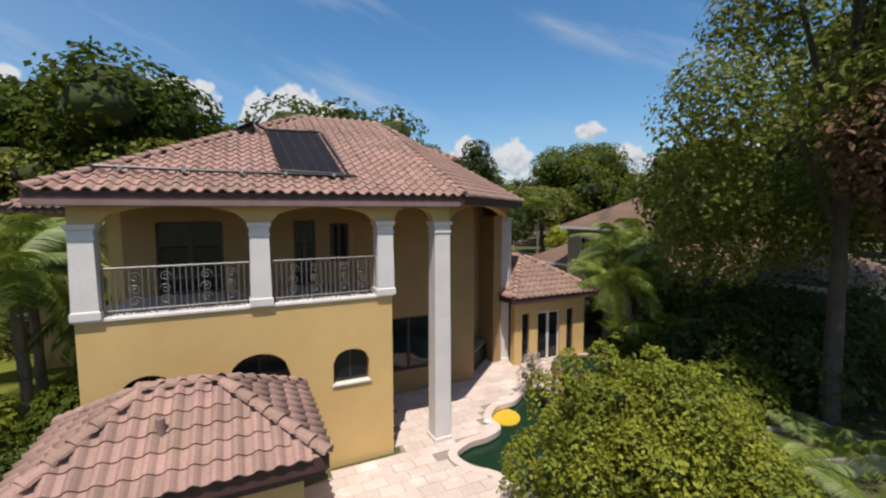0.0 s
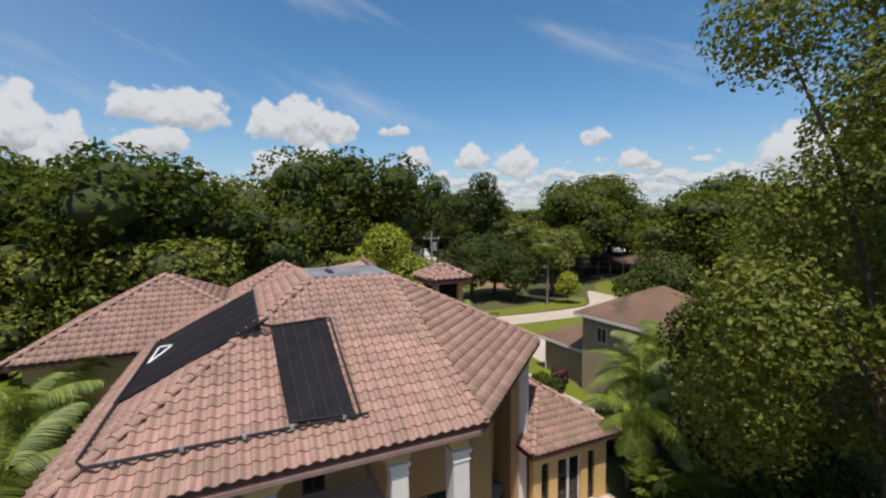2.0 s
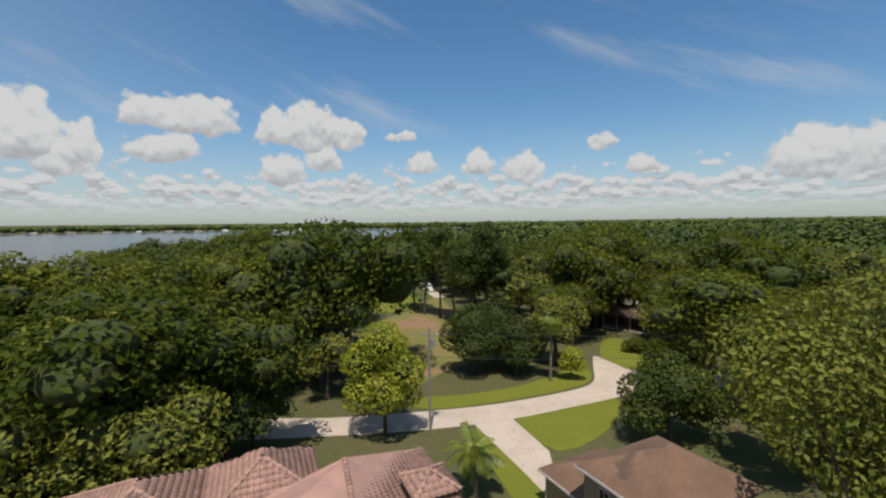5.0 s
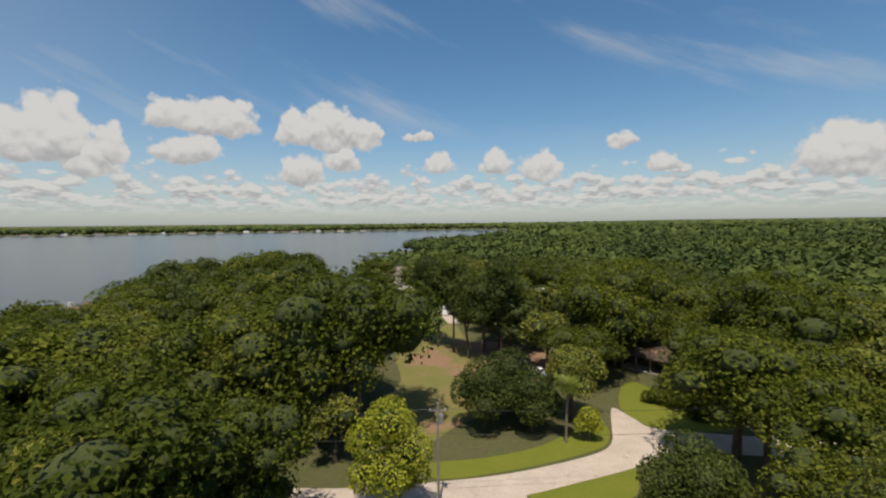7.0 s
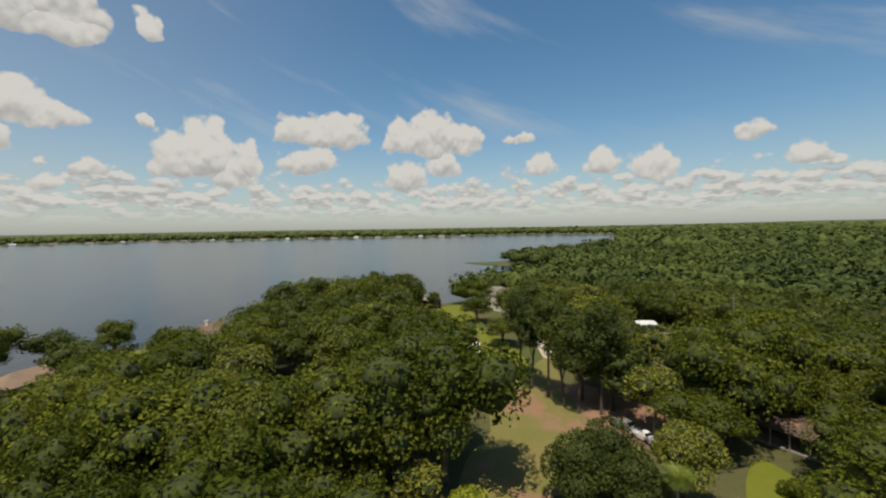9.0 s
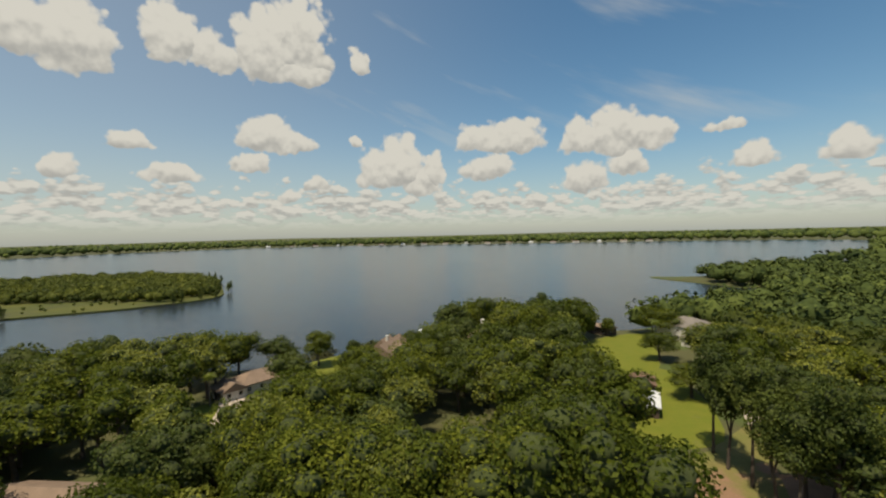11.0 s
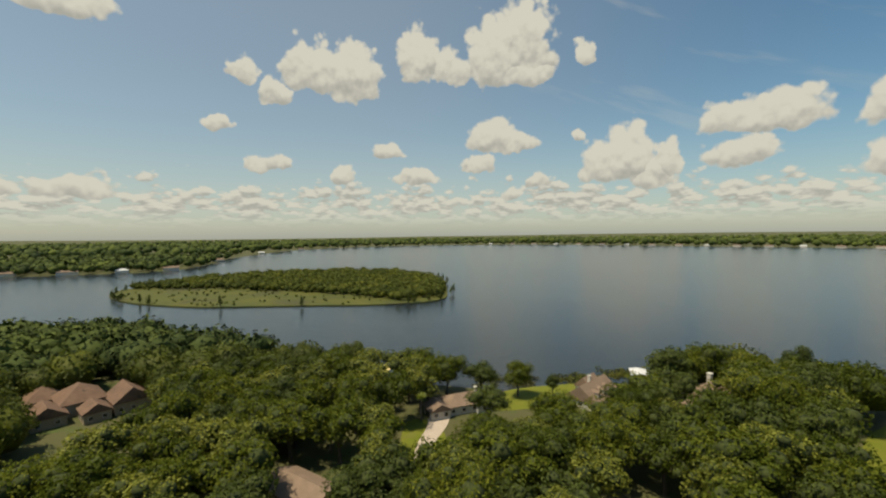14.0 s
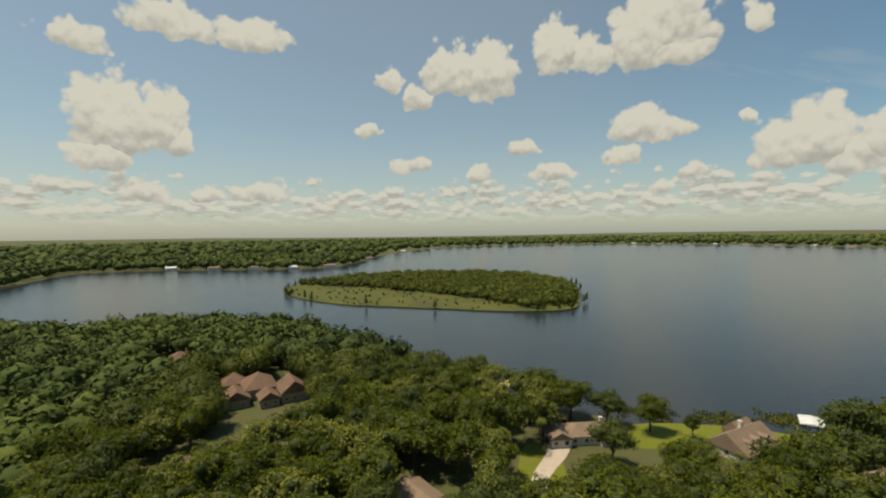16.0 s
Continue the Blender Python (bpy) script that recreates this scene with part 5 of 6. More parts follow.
shrub("red_shrub", "small shrub with purple-red leaves", 7.9, 33.0, [(0, 0, 0.8, 0.6, 1.0), (0.3, 0.3, 0.5, 0.5, 1)], 900, 0.12, material("purple_leaves", (0.09, 0.02, 0.03), (0.06, 0.02, 0.025), 0.6, 3, 20, 0, island=0.3), 340)
for k, (x, y, s) in enumerate(((31, 76, 1.2), (33.5, 74.2, 1.4), (36, 72.4, 1.4), (35, 70, 1.0), (38, 70.6, 1.3))):
    shrub("garden_shrub", "rounded shrub in the bed beside the lawn", x, y, [(0, 0, 1.1 * s, 1.1 * s, 0.8), (1.0 * s, 0.2, 0.8 * s, 0.9 * s, 0.8), (-0.9 * s, 0.4, 0.8 * s, 0.9 * s, 0.8)], 1800, 0.22, M_OAK, 350 + k)
# banana plants
def banana(x, y, seed):
    rng = np.random.default_rng(seed)
    t = thing("banana_plant", pose(x, y, 0), "banana plant with broad paddle leaves", "plant")
    part("stem", tube(bmesh.new(), [(0, 0, -0.1), (0.05, 0, 1.1)], [0.12, 0.07], 8), M_PALM, t)
    for k in range(8):
        vs, fs = [], []
        for j in range(7):
            u = j / 6
            w = 0.28 * math.sin(math.pi * min(1, 0.12 + 0.88 * u))
            x0, z0 = 1.4 * u * (1 - 0.2 * u), 1.1 * u - 0.9 * u * u
            vs += [(x0, -w, z0 + 0.06), (x0, 0, z0), (x0, w, z0 + 0.06)]
        for j in range(6):
            i = j * 3
            fs += [(i, i + 1, i + 4, i + 3), (i + 1, i + 2, i + 5, i + 4)]
        ob = part("leaf", mesh_from("leaf", vs, fs, M_PALM), M_PALM, t)
        ob.matrix_basis = pose(0.05, 0, 1.0, 0, -25 + 20 * rng.normal(), k * 137)


for k, (x, y) in enumerate(((7.6, 18.9), (8.4, 19.7), (7.9, 17.7))):
    banana(x, y, 360 + k)
# raised planter box under the trees
planter = thing("planter_box", pose(10.2, 11.3, 0.012, 0, 0, 8), "weathered grey raised planter box with dark soil", "planter")
part("wall", boxes((-1.3, 1.3, -0.9, -0.78, 0, 0.5), (-1.3, 1.3, 0.78, 0.9, 0, 0.5), (-1.3, -1.18, -0.78, 0.78, 0, 0.5), (1.18, 1.3, -0.78, 0.78, 0, 0.5)), M_DOCK, planter)
part("soil", boxes((-1.18, 1.18, -0.78, 0.78, 0, 0.36)), M_GROUND, planter)

garden_wall = thing("garden_wall", pose(-19.5, 20.5, 0, 0, 0, 20), "low ochre stucco garden wall with a pale coping", "wall")
part("wall", boxes((-4, 3.6, -0.15, 0.15, -0.1, 1.9)), M_STUCCO, garden_wall)
part("coping", boxes((-4.1, 3.7, -0.22, 0.22, 1.9, 2.0), bevel=0.02), M_WHITE, garden_wall)

# ---- neighbouring houses ----
def hip_mesh(x0, x1, y0, y1, z, rise, gable=False, over=0.5, thick=0.18):
    """A hipped or gabled roof over a rectangle, ridge along its longer side."""
    bm = bmesh.new()
    x0, x1, y0, y1 = x0 - over, x1 + over, y0 - over, y1 + over
    along = x1 - x0 >= y1 - y0
    half = (y1 - y0 if along else x1 - x0) / 2
    inset = 0.0 if gable else half
    if along:
        r = [(x0 + inset, (y0 + y1) / 2, z + rise), (x1 - inset, (y0 + y1) / 2, z + rise)]
    else:
        r = [((x0 + x1) / 2, y0 + inset, z + rise), ((x0 + x1) / 2, y1 - inset, z + rise)]
    c = [(x0, y0, z), (x1, y0, z), (x1, y1, z), (x0, y1, z)]
    v = [bm.verts.new(p) for p in c + r]
    w = [bm.verts.new((p[0], p[1], p[2] - thick)) for p in c]
    quads = ((0, 1, 5, 4), (2, 3, 4, 5), (1, 2, 5), (3, 0, 4)) if along else ((1, 2, 5, 4), (3, 0, 4, 5), (0, 1, 4), (2, 3, 5))
    for f in quads:
        bm.faces.new([v[i] for i in f])
    for i in range(4):
        bm.faces.new((v[i], w[i], w[(i + 1) % 4], v[(i + 1) % 4]))
    bm.faces.new(w[::-1])
    return bm


def add_window(parent, x, y, z, w, h, turn, frame_mat=M_WHITE):
    """A framed window on a wall; turn is the way it faces in degrees (0: towards -y)."""
    f = part("window", boxes((-w / 2, w / 2, -0.06, 0.02, 0, h)), frame_mat, parent)
    f.matrix_basis = pose(x, y, z, 0, 0, turn)
    part("pane", boxes((-w / 2 + 0.08, -0.03, -0.08, -0.05, 0.08, h - 0.08), (0.03, w / 2 - 0.08, -0.08, -0.05, 0.08, h - 0.08)), M_GLASS, f)
    return f


def house(name, label, x, y, turn, blocks, wall_mat, roof_mat, z=0.0):
    """Blocks: x0, x1, y0, y1, wall height, roof rise, gabled. Windows go round each block."""
    t = thing(name, pose(x, y, z, 0, 0, turn), label, "house")
    for x0, x1, y0, y1, h, rise, gable in blocks:
        part("wall", boxes((x0, x1, y0, y1, -0.3, h - 0.1)), wall_mat, t)
        part("roof", hip_mesh(x0, x1, y0, y1, h, rise, gable), roof_mat, t)
        if gable:
            bm = bmesh.new()
            along = x1 - x0 >= y1 - y0
            for e in ((x0, x1) if along else (y0, y1)):
                tri = [(e, y0, h - 0.1), (e, y1, h - 0.1), (e, (y0 + y1) / 2, h + rise * 0.88)] if along else [(x0, e, h - 0.1), (x1, e, h - 0.1), ((x0 + x1) / 2, e, h + rise * 0.88)]
                bm.faces.new([bm.verts.new(p) for p in tri])
            part("gable", bm, wall_mat, t)
        for base in ([0.9] if h < 4.5 else [0.9, 3.7]):
            for k in range(max(1, int((x1 - x0) / 3.2))):
                xx = x0 + (k + 0.5) * (x1 - x0) / max(1, int((x1 - x0) / 3.2))
                add_window(t, xx, y0 - 0.003, base, 1.2, 1.3, 0)
                add_window(t, xx, y1 + 0.003, base, 1.2, 1.3, 180)
            for k in range(max(1, int((y1 - y0) / 3.2))):
                yy = y0 + (k + 0.5) * (y1 - y0) / max(1, int((y1 - y0) / 3.2))
                add_window(t, x1 + 0.003, yy, base, 1.2, 1.3, 90)
                add_window(t, x0 - 0.003, yy, base, 1.2, 1.3, -90)
    return t


def chimney(t, x, y, z0, z1, mat=M_CREAM, w=0.9):
    c = part("chimney", boxes((x - w / 2, x + w / 2, y - w / 2, y + w / 2, z0, z1), (x - w * 0.6, x + w * 0.6, y - w * 0.6, y + w * 0.6, z1, z1 + 0.2)), mat, t)
    return c


# a black panel on the wall stands for the shade inside the doorway
def garage_door(t, x, y, turn, w=2.6, h=2.1, mat=M_TYRE_DOORWAY):
    g = part("garage_door", boxes((-w / 2, w / 2, -0.05, 0.0, 0, h)), mat, t, "black panel for the shade in an open garage doorway")
    g.matrix_basis = pose(x, y, 0, 0, 0, turn)


# the two-storey neighbour; its long wall faces the villa
nb = thing("neighbour_house", pose(9.3, 32.0, 0, 0, 0, -62), "two-storey beige stucco house with a brown shingle roof", "house")
part("wall", boxes((0.0, 6.6, 0.0, 7.5, -0.2, 5.65)), M_BEIGE, nb)
part("roof", hip_mesh(0.0, 6.6, 0.0, 7.5, 5.75, 2.0, over=0.45), M_SHINGLE, nb)
part("fascia", boxes((-0.47, 7.07, -0.5, -0.46, 5.52, 5.72), (-0.5, -0.46, -0.46, 7.97, 5.52, 5.72), bevel=0.01), M_WHITE, nb)
part("wall", boxes((-4.6, 0.0, 0.6, 6.8, -0.2, 2.75)), M_BEIGE, nb)
part("roof", hip_mesh(-4.6, 0.6, 0.6, 6.8, 2.85, 1.6, over=0.45), M_SHINGLE, nb)
part("fascia", boxes((-5.07, 0.0, 0.1, 0.14, 2.64, 2.83)), M_WHITE, nb)
part("wall", boxes((6.6, 15.0, 1.0, 9.5, -0.2, 3.3)), M_BEIGE, nb)
part("roof", hip_mesh(5.4, 15.0, 1.0, 9.5, 3.4, 2.4, over=0.45), M_SHINGLE, nb)
part("fascia", boxes((6.8, 15.47, 0.5, 0.54, 3.18, 3.38)), M_WHITE, nb)
part("skylight", boxes((2.2, 3.2, 2.4, 3.0, 6.95, 7.12), bevel=0.02), M_DOCK, nb, "small flat skylight")
for x, z in ((1.8, 3.9), (4.6, 3.9)):
    add_window(nb, x, -0.003, z, 0.9, 1.1, 0)
for x in (8.6, 11.5):
    add_window(nb, x, 0.997, 1.0, 1.2, 1.2, 0)
part("downpipe", tube(bmesh.new(), [(-4.5, 0.5, 2.7), (-4.5, 0.5, 0.0)], 0.05, 8), M_WHITE, nb)

a = house("lake_house", "single-storey cream house with tan shingle gables and a garage wing", -122.5, 75, 0,
          [(-4.5, 4.5, -6.0, 8.5, 2.9, 2.4, False), (-1.2, 5.6, -12.0, -5.5, 2.8, 2.0, True), (2.2, 6.0, 3.6, 8.6, 2.8, 1.7, True)], M_CREAM, M_SHINGLE_TAN)
garage_door(a, 2.2, -12.06, 0, 3.4, 2.2)
chimney(a, -2, 6.5, 3, 5.6)
b = house("lake_house", "tan shingle house with three white dormer windows", -111, 119, 24, [(-5.5, 5.5, -8.5, 8.5, 2.8, 4.4, True), (-8, -2, 3.5, 11, 2.8, 3.2, True)], M_CREAM, M_SHINGLE_TAN)
for k in range(3):
    d = part("dormer", boxes((2.2, 4.6, -5.2 + 4 * k, -3.6 + 4 * k, 3.2, 5.2)), M_WHITE, b, "white dormer")
    part("roof", hip_mesh(1.6, 4.7, -5.3 + 4 * k, -3.5 + 4 * k, 5.2, 0.7, True, 0.15, 0.1), M_SHINGLE_TAN, d)
    part("pane", boxes((4.6, 4.64, -4.8 + 4 * k, -4.0 + 4 * k, 3.7, 4.9)), M_GLASS, d)
chimney(b, -1.5, 1, 5, 8)
c = house("lake_house", "tall tan house with a steep brown roof and cream chimney", -90, 148, 12, [(-5, 5, -5, 6, 5.8, 3.4, False), (-4, 6, -11, -4, 3.2, 2.8, False)], M_BEIGE, M_SHINGLE_TAN)
chimney(c, -1, 1.5, 6, 11.4, M_CREAM, 1.3)
house("lake_house", "large cream lakeside house with pale grey roofs", -33, 209, -20, [(-9, 9, -6, 8, 6.0, 3.0, False), (5, 13, -12, 2, 3.4, 2.4, False)], M_CREAM, M_SHINGLE_GREY)
house("lake_house", "sprawling brown-roofed house among oaks", -172, -43, 28, [(-8, 7, -6, 6, 4.2, 4.4, False), (5, 17, 6, 16, 3.8, 4.4, True), (3, 13, -14, -5, 3.4, 3.2, True), (-17, -6, -13, -3, 3.6, 3.6, False), (10, 18, -2, 5, 3.2, 2.6, True)], M_BEIGE, M_SHINGLE)
house("lake_house", "brown-roofed house among oaks", -214, -98, 20, [(-8, 8, -5, 6, 3.6, 3.6, False), (4, 12, -8, 2, 3.2, 2.8, True)], M_BEIGE, M_SHINGLE)
house("cottage", "low house with a long tan roof under the trees", -90, 24, 35, [(-8, 8, -4.5, 4.5, 3.2, 2.0, True)], M_BEIGE, M_SHINGLE_TAN)
house("shed", "low shed with a white metal roof and brown annex", -27.5, 130, 15, [(-3, 3, -9, 1, 2.8, 0.7, True)], M_DARKWALL, M_WHITEROOF)
house("shed", "brown-roofed annex beside the shed", -30.5, 138, 15, [(-3.2, 3.2, -3, 4, 3.2, 1.2, True)], M_DARKWALL, M_SHINGLE)
house("boathouse", "brown timber boathouse at the shore", -65, 201, -22, [(-6, 6, -3, 3, 3.0, 1.0, True)], M_DARKWALL, M_SHINGLE_TAN)
house("workshop", "low buildings with white metal roofs", 29, 149, 16, [(-9, 9, -4, 4, 3.8, 0.9, True), (-6, -1, 6, 11, 6.0, 0.6, True), (-16, -10.5, -3, 3, 3.4, 0.8, True)], M_DARKWALL, M_WHITEROOF)
house("shed", "white-roofed shed behind the porch house", 45, 121, 30, [(-4, 4, -3, 3, 3.2, 0.8, True)], M_CREAM, M_WHITEROOF)
house("cottage", "roof glimpsed under the trees", -107, -40, 30, [(-6, 6, -4, 4, 3.2, 2.0, True)], M_BEIGE, M_SHINGLE_TAN)
# the low house with a long dark porch
po = thing("porch_house", pose(41.5, 88.5, 0, 0, 0, -42), "low dark timber house with leaf-strewn roof and post porch", "house")
part("wall", boxes((-11, 11, 0, 7, -0.2, 3.0)), M_DARKWALL, po)
part("roof", hip_mesh(-11, 11, -3.2, 7, 3.1, 1.4, True, 0.4), M_OLDROOF, po, "low roof covered in brown leaves")
part("porch_floor", boxes((-11, 11, -3.2, -0.003, -0.1, 0.25)), M_DOCK, po)
for k in range(9):
    part("post", boxes((-10.8 + 2.7 * k, -10.6 + 2.7 * k, -3.15, -2.95, 0.25, 3.0)), M_DOCK, po)
for k in range(5):
    add_window(po, -8.5 + 4.2 * k, -0.003, 0.9, 1.5, 1.3, 0, M_DARKWALL)

# ---- utility poles and lines ----
def pole(x, y, h, box_on=True):
    t = thing("utility_pole", pose(x, y, 0), "weathered grey timber utility pole with a transformer can", "utility pole")
    part("post", tube(bmesh.new(), [(0, 0, -0.3), (0, 0, h)], [0.15, 0.1], 10), M_POLE, t)
    part("crossarm", boxes((-0.9, 0.9, -0.05, 0.05, h - 0.9, h - 0.78)), M_POLE, t)
    for k in (-0.8, 0.0, 0.8):
        part("insulator", tube(bmesh.new(), [(k, 0, h - 0.78), (k, 0, h - 0.6)], [0.05, 0.03], 8), M_WHITE, t)
    if box_on:
        part("transformer", tube(bmesh.new(), [(0.34, 0, h - 2.2), (0.34, 0, h - 1.25)], [0.22, 0.22], 12), M_METAL, t)
    return t


POLES = [(-49.7, 47.0, 10.5), (-2.2, 48.6, 11.2), (50.0, 57.0, 10.5)]
for k, (x, y, h) in enumerate(POLES):
    pole(x, y, h, k == 1)
pole(44.7, 146.3, 17.0, False)
for (x0, y0, h0), (x1, y1, h1) in zip(POLES, POLES[1:]):
    for dz in (-0.6, -3.2):
        a, b = Vector((x0, y0, h0 + dz)), Vector((x1, y1, h1 + dz))
        cable = part("cable", tube(bmesh.new(), [a.lerp(b, k / 14) - Vector((0, 0, 1.1 * 4 * (k / 14) * (1 - k / 14))) for k in range(15)], 0.02, 5), M_PIPE)
        tagged(cable, "thin dark overhead utility line", "cable", "overhead lines")
sign = thing("sign_post", pose(35.1, 70.8, 0.03), "small white marker post on the lawn", "post")
part("post", boxes((-0.12, 0.12, -0.05, 0.05, 0, 1.7), bevel=0.02), M_VANPAINT, sign)

# ---- vehicles ----
def car(name, label, x, y, turn, length, height, paint, van=False):
    t = thing(name, pose(x, y, 0.03, 0, 0, turn), label, "van" if van else "car")
    w, l = 0.9, length / 2
    prof = [(-l, 0.35), (-l, 0.95), (-l * 0.86, height * 0.96), (l * 0.42, height), (l * 0.6, height * 0.62), (l * 0.95, height * 0.52), (l, 0.35)] if van else \
        [(-l, 0.35), (-l, 0.85), (-l * 0.9, 0.95), (-l * 0.25, 0.98), (-l * 0.18, height), (l * 0.3, height), (l * 0.52, 0.98), (l * 0.95, 0.85), (l, 0.35)]
    bm = bmesh.new()
    a = [bm.verts.new((px, -w * (0.86 if pz > 1.0 else 1), pz)) for px, pz in prof]
    b = [bm.verts.new((px, w * (0.86 if pz > 1.0 else 1), pz)) for px, pz in prof]
    bm.faces.new(a), bm.faces.new(b[::-1])
    for k in range(len(prof)):
        j = (k + 1) % len(prof)
        bm.faces.new((a[k], a[j], b[j], b[k]))
    part("body", bm, paint, t)
    part("windscreen", boxes((l * 0.3, l * 0.5, -w * 0.78, w * 0.78, 1.0, height * 0.95)), M_GLASS, t)
    for px in (-l * 0.62, l * 0.62):
        for py in (-w, w):
            part("wheel", tube(bmesh.new(), [(px, py - 0.11, 0.34), (px, py + 0.11, 0.34)], 0.34, 14), M_TYRE_DOORWAY, t)
    return t


car("pickup_truck", "silver pickup truck parked on the dirt yard", 11.2, 91.2, -40, 5.2, 1.7, M_CARPAINT)
car("van", "white delivery van parked on the driveway", -8.2, 143.5, -72, 5.6, 2.4, M_VANPAINT, True)
car("car", "white car parked beside the dirt yard", 13.8, 88.0, -50, 4.5, 1.5, M_VANPAINT)

# ---- lake shore: docks and boats ----
def dock(x, y, turn, length, w=1.6):
    t = thing("dock", pose(x, y, 0, 0, 0, turn), "narrow weathered grey timber dock", "dock")
    for k in range(int(length / 0.6)):
        part("plank", boxes((-w / 2, w / 2, 0.6 * k, 0.6 * k + 0.55, -0.12, 0.0)), M_DOCK, t)
    for k in range(int(length / 4) + 1):
        for px in (-w / 2, w / 2):
            part("pile", tube(bmesh.new(), [(px, 4 * k, -3), (px, 4 * k, 0.5)], 0.12, 8), M_POLE, t)
    return t


dock(-109.5, 141, 52, 14)
lift = thing("boat_shelter", pose(-121.5, 150.5, 0, 0, 0, 52), "white-roofed boat lift shelter standing in the lake", "boat shelter")
part("roof", hip_mesh(-3, 3, -3, 5, 2.6, 0.5, True, 0.2), M_WHITEROOF, lift)
for px in (-2.8, 2.8):
    for py in (-2.8, 0.9, 4.6):
        part("post", tube(bmesh.new(), [(px, py, -3), (px, py, 2.55)], 0.1, 8), M_POLE, lift)


def boat(x, y, turn, paint, label, z=-0.8):
    t = thing("boat", pose(x, y, z, 0, 0, turn), label, "boat")
    bm = bmesh.new()
    ring = [[bm.verts.new((0.95 * s * (1 - max(0, v) ** 3) * q, 3.2 * v, zz)) for s in (-1, 1) for v in ((-1, -0.5, 0, 0.5, 0.8, 1) if s < 0 else (0.8, 0.5, 0, -0.5, -1))] for q, zz in ((0.6, 0.0), (1.0, 0.75))]
    n = len(ring[0])
    bm.faces.new(ring[0][::-1]), bm.faces.new(ring[1])
    for k in range(n):
        bm.faces.new((ring[0][k], ring[0][(k + 1) % n], ring[1][(k + 1) % n], ring[1][k]))
    part("hull", bm, M_VANPAINT, t)
    part("canopy", boxes((-0.9, 0.9, -1.2, 1.0, 1.9, 1.98), bevel=0.03), paint, t)
    for px in (-0.8, 0.8):
        for py in (-1.1, 0.9):
            part("canopy_post", tube(bmesh.new(), [(px, py, 0.7), (px, py, 1.9)], 0.03, 6), M_METAL, t)


boat(-121.5, 151, 52, M_BLUE, "white boat with a blue cover on the lift")
boat(-167, 58, 40, M_YELLOW, "white boat with a yellow canopy at the shore")
bx = thing("boat_shelter", pose(-166, 60, 0, 0, 0, 40), "boat shelter with a pale yellow canopy", "boat shelter")
part("roof", hip_mesh(-2.6, 2.6, -4, 4, 2.5, 0.5, True, 0.2), M_YELLOW, bx)
for px in (-2.5, 2.5):
    for py in (-3.8, 3.8):
        part("post", tube(bmesh.new(), [(px, py, -3), (px, py, 2.45)], 0.1, 8), M_POLE, bx)
dock(-158, 56, 60, 10)
house("boathouse", "small pale-roofed boathouse over the water", -198, 31, 40, [(-3.6, 3.6, -3, 3, 2.6, 0.8, False)], M_DOCK, M_WHITEROOF)

# low wire fence along the clearing
fence = thing("fence", Matrix(), "low weathered post fence along the clearing", "fence")
fa, fb = Vector((3.5, 92.5, 0)), Vector((13.0, 79.0, 0))
for k in range(9):
    q = fa.lerp(fb, k / 8)
    part("post", boxes((q.x - 0.06, q.x + 0.06, q.y - 0.06, q.y + 0.06, 0, 1.2)), M_POLE, fence)
for z in (0.5, 1.0):
    part("rail", tube(bmesh.new(), [fa + Vector((0, 0, z)), fb + Vector((0, 0, z))], 0.04, 6), M_POLE, fence)

# ---- planting ----
FAR_HOUSES = [(-122, 74, 11), (-112, 118, 12), (-90, 148, 9), (-30, 208, 15), (-170, -42, 20), (-213, -98, 11), (-90, 24, 9), (-28, 132, 9), (-65, 201, 8), (41, 89, 9), (29, 149, 15), (-107, -40, 7),
              (15, 32, 14), (23, 46, 9), (9, 44, 14), (-10, 26, 13), (-5, 20, 17), (44, 121, 7), (-8, 42, 8), (0, 2, 15), (4, 14, 9), (-7, 47.4, 6), (-8, -14, 22), (-97, 440, 40)]
# open ground in front of the houses that can be seen from above: x, y, length, half width
GAPS = [(-120, 72, 34, 6), (-112, 118, 32, 9), (-90, 148, 24, 7), (-30, 208, 26, 9), (-166, -40, 44, 16), (-214, -98, 22, 7), (-90, 24, 22, 7), (-28, 132, 24, 6), (-60, 198, 30, 5), (-48, 178, 50, 14), (29, 149, 20, 5),
        (-122, 98, 26, 8), (-116, 146, 22, 8), (-4, 88, 34, 6), (-7, 140, 20, 4), (-107, -40, 10, 5), (-32, 150, 36, 12), (-17, 128, 26, 12), (-50, 84, 15, 5.5)]
KEEP_OFF = [smooth_loop(o, 2) for o in LAWNS] + [CLEARING, ROAD, DRY_LAWN]


def free(x, y, margin=2.5):
    x, y = np.atleast_1d(x), np.atleast_1d(y)
    ok = np.ones(x.shape, bool)
    for hx, hy, r in FAR_HOUSES:
        ok &= np.hypot(x - hx, y - hy) > r
    for poly in KEEP_OFF:
        ok &= ~inside(x, y, poly) & (edge_distance(x, y, poly) > (4.8 if poly is CLEARING else margin))
    for gx, gy, far, half in GAPS:
        dx, dy = 6 - gx, 18 - gy
        n = math.hypot(dx, dy)
        along = np.clip(((x - gx) * dx + (y - gy) * dy) / n, 0, far)
        ok &= np.hypot(x - gx - along * dx / n, y - gy - along * dy / n) > half
    ok &= ~inside(x, y, LAKE) & (edge_distance(x, y, LAKE) > 3)
    ok &= ~inside(x, y, POND)
    return ok


